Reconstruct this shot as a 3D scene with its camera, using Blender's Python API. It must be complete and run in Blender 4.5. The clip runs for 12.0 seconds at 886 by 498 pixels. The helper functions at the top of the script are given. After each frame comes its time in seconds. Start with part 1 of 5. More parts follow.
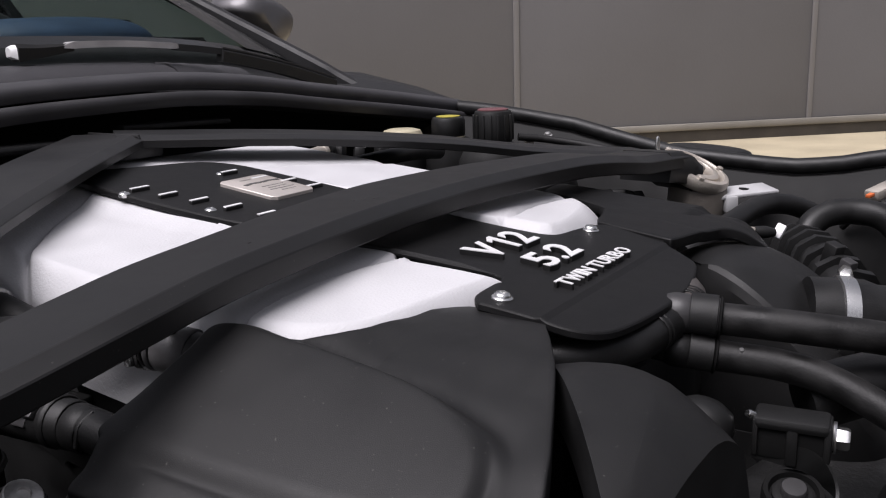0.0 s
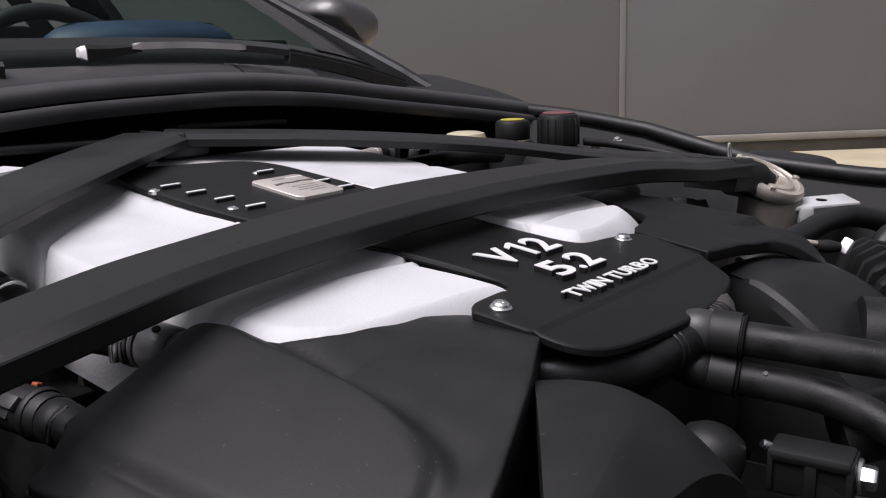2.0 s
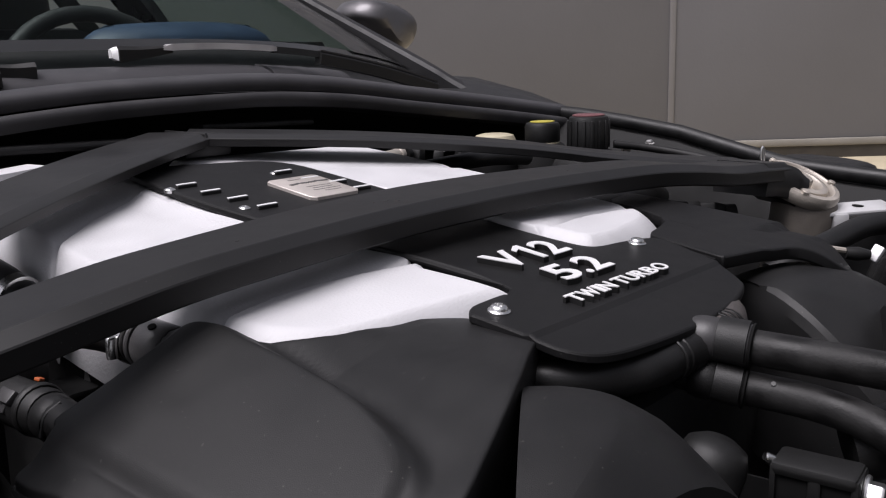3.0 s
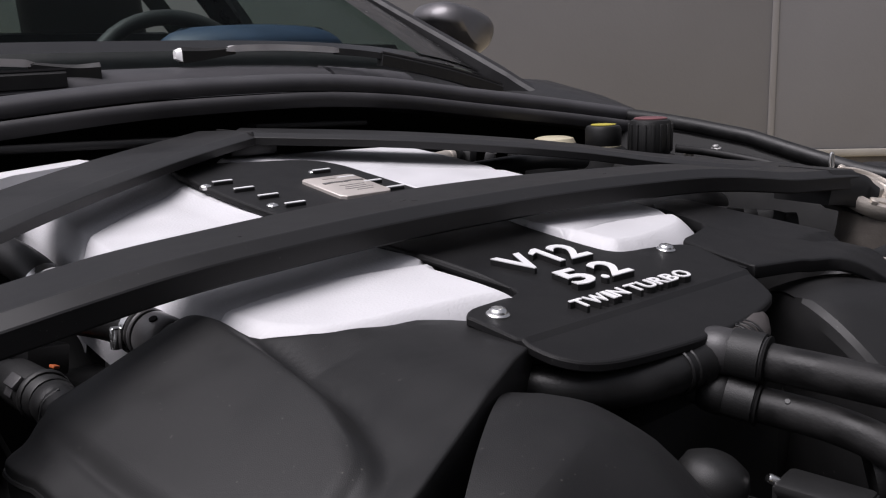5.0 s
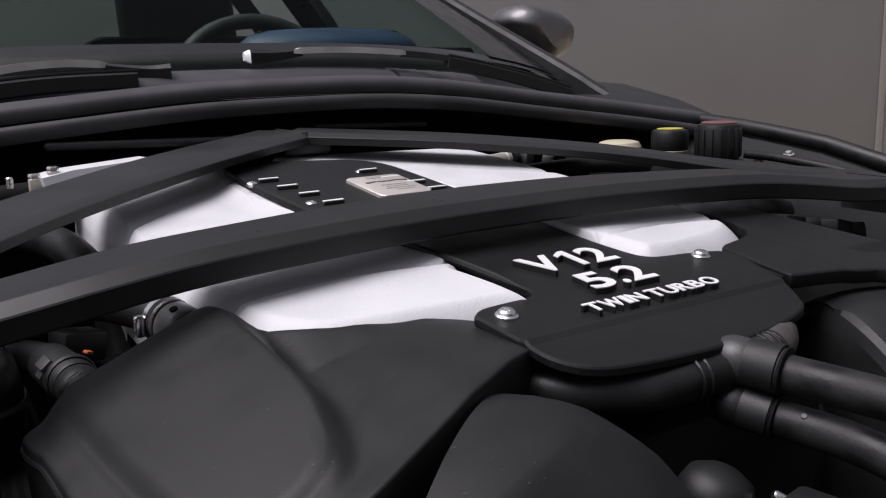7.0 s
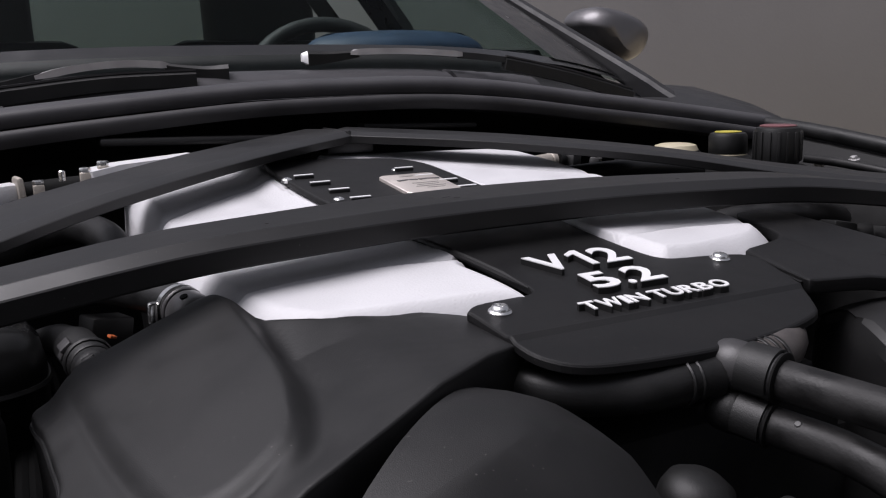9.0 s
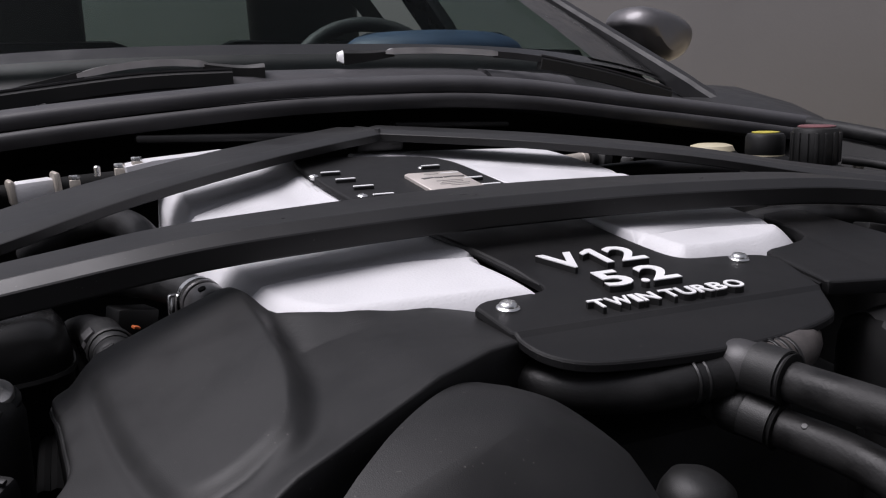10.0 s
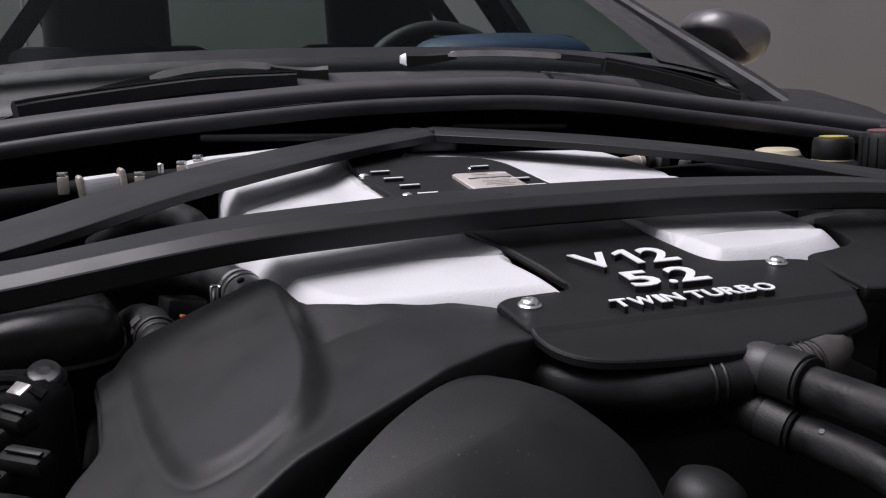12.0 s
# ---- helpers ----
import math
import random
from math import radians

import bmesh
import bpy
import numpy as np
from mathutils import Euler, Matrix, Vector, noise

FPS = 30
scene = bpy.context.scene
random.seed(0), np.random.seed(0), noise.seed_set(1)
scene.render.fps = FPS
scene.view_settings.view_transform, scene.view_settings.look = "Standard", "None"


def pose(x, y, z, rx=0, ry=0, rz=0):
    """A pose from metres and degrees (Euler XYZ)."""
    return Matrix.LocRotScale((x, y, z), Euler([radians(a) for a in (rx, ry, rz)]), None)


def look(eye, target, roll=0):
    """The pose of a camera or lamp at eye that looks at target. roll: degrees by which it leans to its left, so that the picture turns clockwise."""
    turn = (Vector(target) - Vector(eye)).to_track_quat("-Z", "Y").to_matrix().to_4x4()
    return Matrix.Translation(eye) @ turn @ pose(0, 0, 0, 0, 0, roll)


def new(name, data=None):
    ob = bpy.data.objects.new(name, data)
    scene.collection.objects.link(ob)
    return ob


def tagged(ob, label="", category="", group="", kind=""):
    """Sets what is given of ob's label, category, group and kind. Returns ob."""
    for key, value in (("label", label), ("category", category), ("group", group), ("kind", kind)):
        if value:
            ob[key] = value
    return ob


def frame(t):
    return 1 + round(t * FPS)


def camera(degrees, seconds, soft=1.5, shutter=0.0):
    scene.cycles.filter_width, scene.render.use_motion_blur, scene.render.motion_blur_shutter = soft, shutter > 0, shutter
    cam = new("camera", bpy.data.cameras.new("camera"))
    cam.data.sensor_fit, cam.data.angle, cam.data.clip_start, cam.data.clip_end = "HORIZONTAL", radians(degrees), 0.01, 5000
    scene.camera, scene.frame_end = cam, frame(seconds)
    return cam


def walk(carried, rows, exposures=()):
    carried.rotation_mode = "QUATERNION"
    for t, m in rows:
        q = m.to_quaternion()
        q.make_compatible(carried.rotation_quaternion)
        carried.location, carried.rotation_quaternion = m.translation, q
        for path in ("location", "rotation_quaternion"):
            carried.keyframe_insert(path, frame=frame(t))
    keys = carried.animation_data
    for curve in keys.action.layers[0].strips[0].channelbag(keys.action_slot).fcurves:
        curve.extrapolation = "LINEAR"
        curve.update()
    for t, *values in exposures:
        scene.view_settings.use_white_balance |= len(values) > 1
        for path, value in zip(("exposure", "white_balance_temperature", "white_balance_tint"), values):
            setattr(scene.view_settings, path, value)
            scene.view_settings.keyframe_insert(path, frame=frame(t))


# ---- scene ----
cam = camera(53.4, 12.0, soft=1.15)
# the car stands with its length along y (rear away from the lens) and its width along x; the eye's path is given in spans of 0.3 m
SPAN = 0.3
BASE = pose(0, 0, 0.78, 0, 0, 7.8) @ pose(0, 0, 0, -4.0, 0, 0) @ pose(0, 0, 0, 0, 0, -63.06) @ Matrix.Translation((-0.243 * SPAN, -1.944 * SPAN, 0.4525 * SPAN))
ROWS = [
    (0.0, 0.0, 0.0, 0.0, -1.13, -11.71, 5.48),
    (0.5, 0.0532, 0.0222, -0.0093, 0.38, -11.5, 5.38),
    (1.0, 0.1075, 0.0444, -0.0188, 2.28, -11.22, 5.31),
    (1.5, 0.1568, 0.0643, -0.0265, 4.26, -10.96, 5.28),
    (2.0, 0.2054, 0.0838, -0.0356, 6.06, -10.68, 5.24),
    (2.5, 0.2499, 0.1016, -0.0428, 7.76, -10.42, 5.16),
    (3.0, 0.2945, 0.1187, -0.0503, 9.32, -10.2, 5.09),
    (5.0, 0.4561, 0.1849, -0.0782, 15.68, -9.35, 4.76),
    (5.5, 0.4915, 0.1975, -0.0837, 17.36, -9.16, 4.63),
    (6.0, 0.5283, 0.2108, -0.0898, 19.02, -8.94, 4.54),
    (6.5, 0.5617, 0.2223, -0.0948, 20.6, -8.74, 4.44),
    (7.0, 0.5973, 0.2345, -0.1005, 22.02, -8.55, 4.31),
    (9.0, 0.7536, 0.293, -0.1278, 28.0, -7.83, 3.87),
    (9.5, 0.7856, 0.3041, -0.133, 29.52, -7.72, 3.71),
    (10.0, 0.8198, 0.3159, -0.1386, 31.22, -7.59, 3.58),
    (10.5, 0.8513, 0.3258, -0.1439, 32.88, -7.43, 3.44),
    (11.0, 0.878, 0.3328, -0.1475, 34.46, -7.28, 3.31),
    (11.5, 0.9037, 0.3409, -0.1514, 35.74, -7.12, 3.24),
    (12.0, 0.9244, 0.347, -0.1548, 36.69, -7.0, 3.16),
]
walk(cam, [(t, BASE @ pose(SPAN * x, SPAN * y, SPAN * z, 90 + pitch, roll, yaw)) for t, x, y, z, yaw, pitch, roll in ROWS], [(0.0, 0.36, 6300, 18), (5.0, 0.33, 6280, 18), (9.0, 0.30, 6230, 18), (12.0, 0.28, 6220, 18)])

# ---- light ----
world = bpy.data.worlds.new("overcast_sky")
scene.world = world
world.use_nodes = True
wn, wl = world.node_tree.nodes, world.node_tree.links
sky = wn.new("ShaderNodeTexSky")
sky.sky_type = "NISHITA"
sky.sun_disc = False
sky.sun_elevation, sky.sun_rotation = radians(65), radians(-76)
sky.air_density, sky.dust_density = 1.0, 4.0
grey = wn.new("ShaderNodeHueSaturation")
grey.inputs["Saturation"].default_value = 0.18
wl.new(sky.outputs["Color"], grey.inputs["Color"])
wl.new(grey.outputs["Color"], wn["Background"].inputs["Color"])
wn["Background"].inputs["Strength"].default_value = 0.078
sun_data = bpy.data.lights.new("veiled_sun", "SUN")
sun_data.energy, sun_data.angle, sun_data.color = 3.15, radians(46), (1.0, 0.975, 0.95)
sun = new("veiled_sun", sun_data)
sun.matrix_world = look((-2.4, 0.6, 5.2), (0, 0, 0))


# ---- materials ----
def material(name, color, rough=0.5, metal=0.0, grain=900.0, bump=0.1, vary=0.25, stain=25.0, coat=0.0, depth=0.0004, island=0.0, spec=0.5, dust=0.0):
    """A surface with fine relief and two scales of variation in tone and gloss."""
    m = bpy.data.materials.new(name)
    m.use_nodes = True
    n, l = m.node_tree.nodes, m.node_tree.links
    b = n["Principled BSDF"]
    b.inputs["Metallic"].default_value = metal
    b.inputs["Coat Weight"].default_value = coat
    b.inputs["Specular IOR Level"].default_value = spec
    co = n.new("ShaderNodeTexCoord")
    big, fine = n.new("ShaderNodeTexNoise"), n.new("ShaderNodeTexNoise")
    big.inputs["Scale"].default_value, big.inputs["Detail"].default_value = stain, 5.0
    fine.inputs["Scale"].default_value, fine.inputs["Detail"].default_value = grain, 2.0
    for t in (big, fine):
        l.new(co.outputs["Object"], t.inputs["Vector"])
    tone = n.new("ShaderNodeMapRange")
    tone.inputs["From Min"].default_value, tone.inputs["From Max"].default_value = 0.3, 0.7
    tone.inputs["To Min"].default_value, tone.inputs["To Max"].default_value = 1.0 - vary, 1.0 + vary
    l.new(big.outputs["Fac"], tone.inputs["Value"])
    mul = n.new("ShaderNodeVectorMath")
    mul.operation = "SCALE"
    mul.inputs[0].default_value = color[:3]
    l.new(tone.outputs["Result"], mul.inputs["Scale"])
    last = mul.outputs["Vector"]
    if island:
        info = n.new("ShaderNodeObjectInfo")
        r = n.new("ShaderNodeMapRange")
        r.inputs["To Min"].default_value, r.inputs["To Max"].default_value = 1.0 - island, 1.0 + island
        l.new(info.outputs["Random"], r.inputs["Value"])
        m2 = n.new("ShaderNodeVectorMath")
        m2.operation = "SCALE"
        l.new(last, m2.inputs[0])
        l.new(r.outputs["Result"], m2.inputs["Scale"])
        last = m2.outputs["Vector"]
    if dust:
        speck, lift, mixd = n.new("ShaderNodeTexNoise"), n.new("ShaderNodeMapRange"), n.new("ShaderNodeMix")
        speck.inputs["Scale"].default_value, speck.inputs["Detail"].default_value = 520.0, 1.0
        lift.inputs["From Min"].default_value, lift.inputs["From Max"].default_value = 0.74, 0.80
        lift.inputs["To Max"].default_value = dust
        mixd.data_type = "RGBA"
        mixd.inputs[7].default_value = (0.16, 0.15, 0.14, 1)
        l.new(co.outputs["Object"], speck.inputs["Vector"])
        l.new(speck.outputs["Fac"], lift.inputs["Value"])
        l.new(lift.outputs["Result"], mixd.inputs[0])
        l.new(last, mixd.inputs[6])
        last = mixd.outputs[2]
    l.new(last, b.inputs["Base Color"])
    gl = n.new("ShaderNodeMapRange")
    gl.inputs["From Min"].default_value, gl.inputs["From Max"].default_value = 0.3, 0.7
    gl.inputs["To Min"].default_value, gl.inputs["To Max"].default_value = max(0.02, rough - 0.08), min(1.0, rough + 0.08)
    l.new(big.outputs["Fac"], gl.inputs["Value"])
    l.new(gl.outputs["Result"], b.inputs["Roughness"])
    if bump:
        bp = n.new("ShaderNodeBump")
        bp.inputs["Strength"].default_value, bp.inputs["Distance"].default_value = bump, depth
        l.new(fine.outputs["Fac"], bp.inputs["Height"])
        l.new(bp.outputs["Normal"], b.inputs["Normal"])
    return m


def glass_material(name, tint, rough=0.0):
    m = bpy.data.materials.new(name)
    m.use_nodes = True
    n, l = m.node_tree.nodes, m.node_tree.links
    n.remove(n["Principled BSDF"])
    clear, gloss, mix, fr = n.new("ShaderNodeBsdfTransparent"), n.new("ShaderNodeBsdfGlossy"), n.new("ShaderNodeMixShader"), n.new("ShaderNodeLayerWeight")
    steep, share = n.new("ShaderNodeMath"), n.new("ShaderNodeMath")
    clear.inputs["Color"].default_value = (*tint, 1)
    gloss.inputs["Roughness"].default_value = rough
    steep.operation, steep.inputs[1].default_value = "POWER", 3.0
    share.operation, share.inputs[1].default_value = "MULTIPLY", 0.05
    l.new(fr.outputs["Facing"], steep.inputs[0])
    l.new(steep.outputs[0], share.inputs[0])
    l.new(share.outputs[0], mix.inputs["Fac"])
    l.new(clear.outputs[0], mix.inputs[1])
    l.new(gloss.outputs[0], mix.inputs[2])
    l.new(mix.outputs[0], n["Material Output"].inputs["Surface"])
    return m


PLASTIC = material("black_moulded_plastic", (0.008, 0.008, 0.008), 0.5, bump=0.35, grain=1800, vary=0.12, spec=0.38)
COVER = material("black_plastic_with_fine_grain", (0.0098, 0.0097, 0.0099), 0.52, bump=0.25, grain=2200, vary=0.16, stain=30, spec=0.32, dust=0.3)
PLATE = material("black_engine_cover_plastic", (0.0075, 0.0074, 0.0077), 0.5, bump=0.3, grain=2200, vary=0.1, spec=0.23, dust=0.2)
BAR = material("satin_black_coated_aluminium", (0.0105, 0.0103, 0.0105), 0.43, bump=0.07, grain=1500, vary=0.08, stain=15, spec=0.40, dust=0.22)
SILVER = material("pale_silver_crinkle_paint", (0.515, 0.512, 0.525), 0.55, 0.0, bump=0.6, grain=520, vary=0.04, depth=0.0005)
RUBBER = material("black_rubber", (0.0095, 0.0094, 0.0095), 0.44, bump=0.3, grain=700, vary=0.4, stain=50, spec=0.34)
SEAL = material("soft_black_rubber_seal", (0.030, 0.029, 0.031), 0.56, bump=0.2, grain=500, vary=0.2, spec=0.38)
DARK = material("dull_black_bay_tone", (0.012, 0.012, 0.012), 0.6, bump=0.4, grain=120, vary=0.5, spec=0.15)
# near-black tone: shade of the bay and of hollows is put into it
VOID = material("near_black_shade_tone", (0.006, 0.006, 0.006), 0.85, bump=0.2, grain=60, vary=0.4, spec=0.15)
STEEL = material("bright_zinc_steel", (0.75, 0.75, 0.74), 0.24, 1.0, bump=0.15, grain=600, vary=0.1)
CAST = material("cast_aluminium", (0.46, 0.42, 0.37), 0.5, 0.55, bump=0.9, grain=500, vary=0.2)
TOWER = material("dull_brown_casting", (0.13, 0.115, 0.10), 0.65, 0.2, bump=0.9, grain=400, vary=0.45)
PLAQUE = material("brushed_nickel_plaque", (0.60, 0.55, 0.51), 0.4, 0.5, bump=0.3, grain=900, vary=0.08)
LETTER = material("satin_silver_letter_face", (0.8, 0.8, 0.8), 0.45, 0.3, bump=0.1, vary=0.03)
INK = material("dark_engraved_ink", (0.30, 0.285, 0.27), 0.6, bump=0.0)
PAINT = material("dark_grey_car_paint", (0.019, 0.019, 0.020), 0.46, bump=0.05, grain=2500, vary=0.08, spec=0.2)
TRIM = material("matt_black_cowl_trim", (0.042, 0.041, 0.044), 0.5, bump=0.25, grain=1200, vary=0.15, spec=0.28)
HOUSING = material("sky_sheen_mirror_shell", (0.12, 0.116, 0.12), 0.44, 0.8, bump=0.02, vary=0.1, coat=0.3)
GLOSSY = material("gloss_black_mirror_paint", (0.008, 0.008, 0.008), 0.12, bump=0.02, vary=0.1, spec=0.5)
ROUGHCAST = material("rough_dark_casting", (0.028, 0.028, 0.028), 0.5, 0.3, bump=0.9, grain=260, vary=0.4, depth=0.001)
GREYP = material("mid_grey_moulded_plastic", (0.032, 0.031, 0.032), 0.42, bump=0.3, grain=1500, vary=0.15)
WORN = material("dull_worn_rubber", (0.012, 0.0117, 0.0117), 0.5, bump=0.4, grain=500, vary=0.5, stain=55, spec=0.26)
COLLAR = material("worn_grey_pipe_collar", (0.10, 0.097, 0.098), 0.36, bump=0.3, grain=900, vary=0.3, stain=60)
BROWNP = material("dusty_brown_grey_rubber", (0.062, 0.055, 0.052), 0.42, bump=0.4, grain=700, vary=0.45, stain=45)
GLOSS = material("gloss_black_trim", (0.009, 0.009, 0.009), 0.3, bump=0.08, vary=0.15, spec=0.25)
FRIT = material("glossy_black_glass_border", (0.010, 0.010, 0.010), 0.20, bump=0.0, vary=0.05, spec=0.5)
CABIN = material("dark_cabin_leather", (0.018, 0.018, 0.019), 0.6, bump=0.5, grain=300, vary=0.2)
BLUE = material("navy_blue_leather", (0.024, 0.046, 0.092), 0.5, bump=0.5, grain=300, vary=0.2)
YELLOW = material("yellow_cap_plastic", (0.42, 0.36, 0.05), 0.45, bump=0.2, vary=0.1)
RED = material("faded_red_cap_print", (0.13, 0.05, 0.055), 0.5, bump=0.2, vary=0.2)
CREAM = material("milky_reservoir_plastic", (0.42, 0.38, 0.27), 0.4, bump=0.2, vary=0.1)
ORANGE = material("orange_plastic_tag", (0.6, 0.14, 0.04), 0.5, bump=0.1)
CLAD = material("grey_wall_cladding", (0.132, 0.132, 0.141), 0.55, bump=0.3, grain=60, vary=0.06, stain=1.2, depth=0.002, island=0.03)
CLADTRIM = material("pale_joint_strip", (0.185, 0.182, 0.188), 0.5, bump=0.2, grain=60, vary=0.05, stain=3)
PLINTH = material("dusty_plinth", (0.205, 0.192, 0.168), 0.7, bump=0.4, grain=40, vary=0.15, stain=3, depth=0.002)
STRIP = material("dark_base_strip", (0.05, 0.043, 0.035), 0.8, bump=0.4, grain=30, vary=0.3, stain=6)
SAND = material("pale_sandy_paving", (0.407, 0.350, 0.240), 0.85, bump=0.6, grain=120, vary=0.14, stain=2.5, depth=0.003)
TYRE = material("tyre_rubber", (0.018, 0.018, 0.018), 0.7, bump=0.5, grain=200, vary=0.3)
ARM = material("pale_sheen_wiper_arm", (0.30, 0.29, 0.29), 0.38, bump=0.2, grain=800, vary=0.2)
DULL = material("dull_zinc_bolt", (0.52, 0.51, 0.50), 0.42, 0.85, bump=0.4, grain=900, vary=0.2, stain=200)
SCREEN = glass_material("clear_windscreen_glass", (0.72, 0.78, 0.76))


# ---- mesh helpers ----
def link(name, bm, mat, parent=None, label="", smooth=40):
    me = bpy.data.meshes.new(name)
    bmesh.ops.recalc_face_normals(bm, faces=bm.faces)
    for f in bm.faces:
        f.smooth = True
    for e in bm.edges:
        if len(e.link_faces) == 2 and e.calc_face_angle(0) > radians(smooth):
            e.smooth = False
    bm.to_mesh(me)
    bm.free()
    me.materials.append(mat)
    ob = new(name, me)
    if parent:
        ob.parent = parent
    if label:
        tagged(ob, label)
    return ob


def part(name, bm, mat, parent, label="", smooth=40):
    return link(name, bm, mat, parent, label, smooth)


def thing(name, label, category, at=(0, 0, 0), group="", kind=""):
    ob = new(name)
    ob.empty_display_size = 0.02
    return tagged(ob, label, category, group, kind)


def spline(pts, n=5, closed=False):
    """Catmull-Rom through the points."""
    p = [Vector(q) for q in pts]
    out, k = [], len(p)
    for i in range(k if closed else k - 1):
        a = p[(i - 1) % k] if closed or i else p[0] * 2 - p[1]
        b, c = p[i], p[(i + 1) % k]
        d = p[(i + 2) % k] if closed or i + 2 < k else c * 2 - b
        for j in range(n):
            t = j / n
            out.append(0.5 * ((2 * b) + (c - a) * t + (2 * a - 5 * b + 4 * c - d) * t * t + (3 * b - a - 3 * c + d) * t ** 3))
    if not closed:
        out.append(p[-1])
    return out


def inset(loop, d):
    """A closed outline moved inwards by d (outwards where d is negative)."""
    k = len(loop)
    area = sum(loop[i][0] * loop[(i + 1) % k][1] - loop[(i + 1) % k][0] * loop[i][1] for i in range(k))
    s = 1 if area > 0 else -1
    out = []
    for i in range(k):
        a, b = loop[i - 1], loop[(i + 1) % k]
        t = Vector((b[0] - a[0], b[1] - a[1]))
        t.normalize()
        out.append(Vector((loop[i][0] - t.y * d * s, loop[i][1] + t.x * d * s)))
    return out


def bridge(bm, a, b):
    k = len(a)
    for i in range(k):
        bm.faces.new((a[i], a[(i + 1) % k], b[(i + 1) % k], b[i]))


def dome(outline, rings, zf, fill=(0.66, 0.33), bottom=False):
    """A lid: rings of (inset, rise) over an outline, closed on top towards the middle; zf(x, y) is its surface."""
    bm = bmesh.new()
    prev = first = None
    loop = outline
    for d, h in rings:
        loop = inset(outline, d)
        vs = [bm.verts.new((q[0], q[1], zf(q[0], q[1]) + h)) for q in loop]
        if prev:
            bridge(bm, prev, vs)
        else:
            first = vs
        prev = vs
    c = sum((Vector(q[:2]) for q in loop), Vector((0, 0))) / len(loop)
    h = rings[-1][1]
    for s in fill:
        vs = [bm.verts.new((*(c + (Vector(q[:2]) - c) * s), zf(*(c + (Vector(q[:2]) - c) * s)) + h)) for q in loop]
        bridge(bm, prev, vs)
        prev = vs
    mid = bm.verts.new((c.x, c.y, zf(c.x, c.y) + h))
    for i in range(len(prev)):
        bm.faces.new((prev[i], prev[(i + 1) % len(prev)], mid))
    if bottom:
        bm.faces.new(first)
    return bm


def plate(outline, rings, zf):
    """A flat plate of any outline, with rounded rims; closed above and below by one face."""
    bm = bmesh.new()
    prev = None
    for d, h in rings:
        vs = [bm.verts.new((q[0], q[1], zf(q[0], q[1]) + h)) for q in inset(outline, d)]
        if prev:
            bridge(bm, prev, vs)
        else:
            bm.faces.new(vs)
        prev = vs
    bm.faces.new(prev)
    return bm


def sweep(bm, path, profile, up=(0, 0, 1), caps=True, scale=None, wide=None):
    """A closed profile of (side, up) drawn along a path; side is to the right of the way."""
    up, prev, k = Vector(up), None, len(path)
    for i, p in enumerate(path):
        t = (Vector(path[min(i + 1, k - 1)]) - Vector(path[max(i - 1, 0)])).normalized()
        s = t.cross(up).normalized()
        u = s.cross(t)
        f = scale[i] if scale else 1.0
        w = wide[i] if wide else f
        vs = [bm.verts.new(Vector(p) + s * (a * w) + u * (b * f)) for a, b in profile]
        if prev:
            bridge(bm, prev, vs)
        elif caps:
            bm.faces.new(vs)
        prev = vs
    if caps:
        bm.faces.new(prev)
    return bm


def ring_profile(r, k=14, flat=1.0):
    return [(r * math.cos(2 * math.pi * i / k), r * flat * math.sin(2 * math.pi * i / k)) for i in range(k)]


def tube(path, r, k=14, n=6, up=(0, 0, 1), bm=None):
    return sweep(bm or bmesh.new(), spline(path, n) if n > 1 else [Vector(q) for q in path], ring_profile(r, k), up)


def lathe(steps, at=(0, 0, 0), axis=(0, 0, 1), k=28, bm=None):
    """Turned shape: steps of (radius, height) along an axis."""
    bm = bm or bmesh.new()
    m = Matrix.Translation(at) @ Vector((0, 0, 1)).rotation_difference(Vector(axis)).to_matrix().to_4x4()
    prev = None
    for r, h in steps:
        vs = [bm.verts.new(m @ Vector((max(r, 1e-5) * math.cos(2 * math.pi * i / k), max(r, 1e-5) * math.sin(2 * math.pi * i / k), h))) for i in range(k)]
        if prev:
            bridge(bm, prev, vs)
        else:
            bm.faces.new(vs)
        prev = vs
    bm.faces.new(prev)
    return bm


def box(size, at=(0, 0, 0), turn=(0, 0, 0), bevel=0.0, bm=None, seg=2):
    b2 = bmesh.new()
    bmesh.ops.create_cube(b2, size=1.0)
    bmesh.ops.scale(b2, vec=size, verts=b2.verts)
    if bevel:
        bmesh.ops.bevel(b2, geom=b2.edges[:], offset=bevel, segments=seg, affect="EDGES", profile=0.5)
    bmesh.ops.transform(b2, matrix=pose(*at, *turn), verts=b2.verts)
    if bm is None:
        return b2
    me = bpy.data.meshes.new("scratch")
    b2.to_mesh(me)
    b2.free()
    bm.from_mesh(me)
    bpy.data.meshes.remove(me)
    return bm


def loft(rows, closed=False):
    """A sheet through rows of points."""
    bm = bmesh.new()
    prev = None
    for row in rows:
        vs = [bm.verts.new(q) for q in row]
        if prev:
            k = len(vs)
            for i in range(k if closed else k - 1):
                bm.faces.new((prev[i], prev[(i + 1) % k], vs[(i + 1) % k], vs[i]))
        prev = vs
    return bm


def thicken(bm, d):
    bmesh.ops.recalc_face_normals(bm, faces=bm.faces)
    bmesh.ops.solidify(bm, geom=bm.faces[:], thickness=d)
    return bm


def hexagon(r, h, at, axis=(0, 0, 1)):
    return lathe([(r, 0), (r, h * 0.8), (r * 0.86, h)], at, axis, 6)


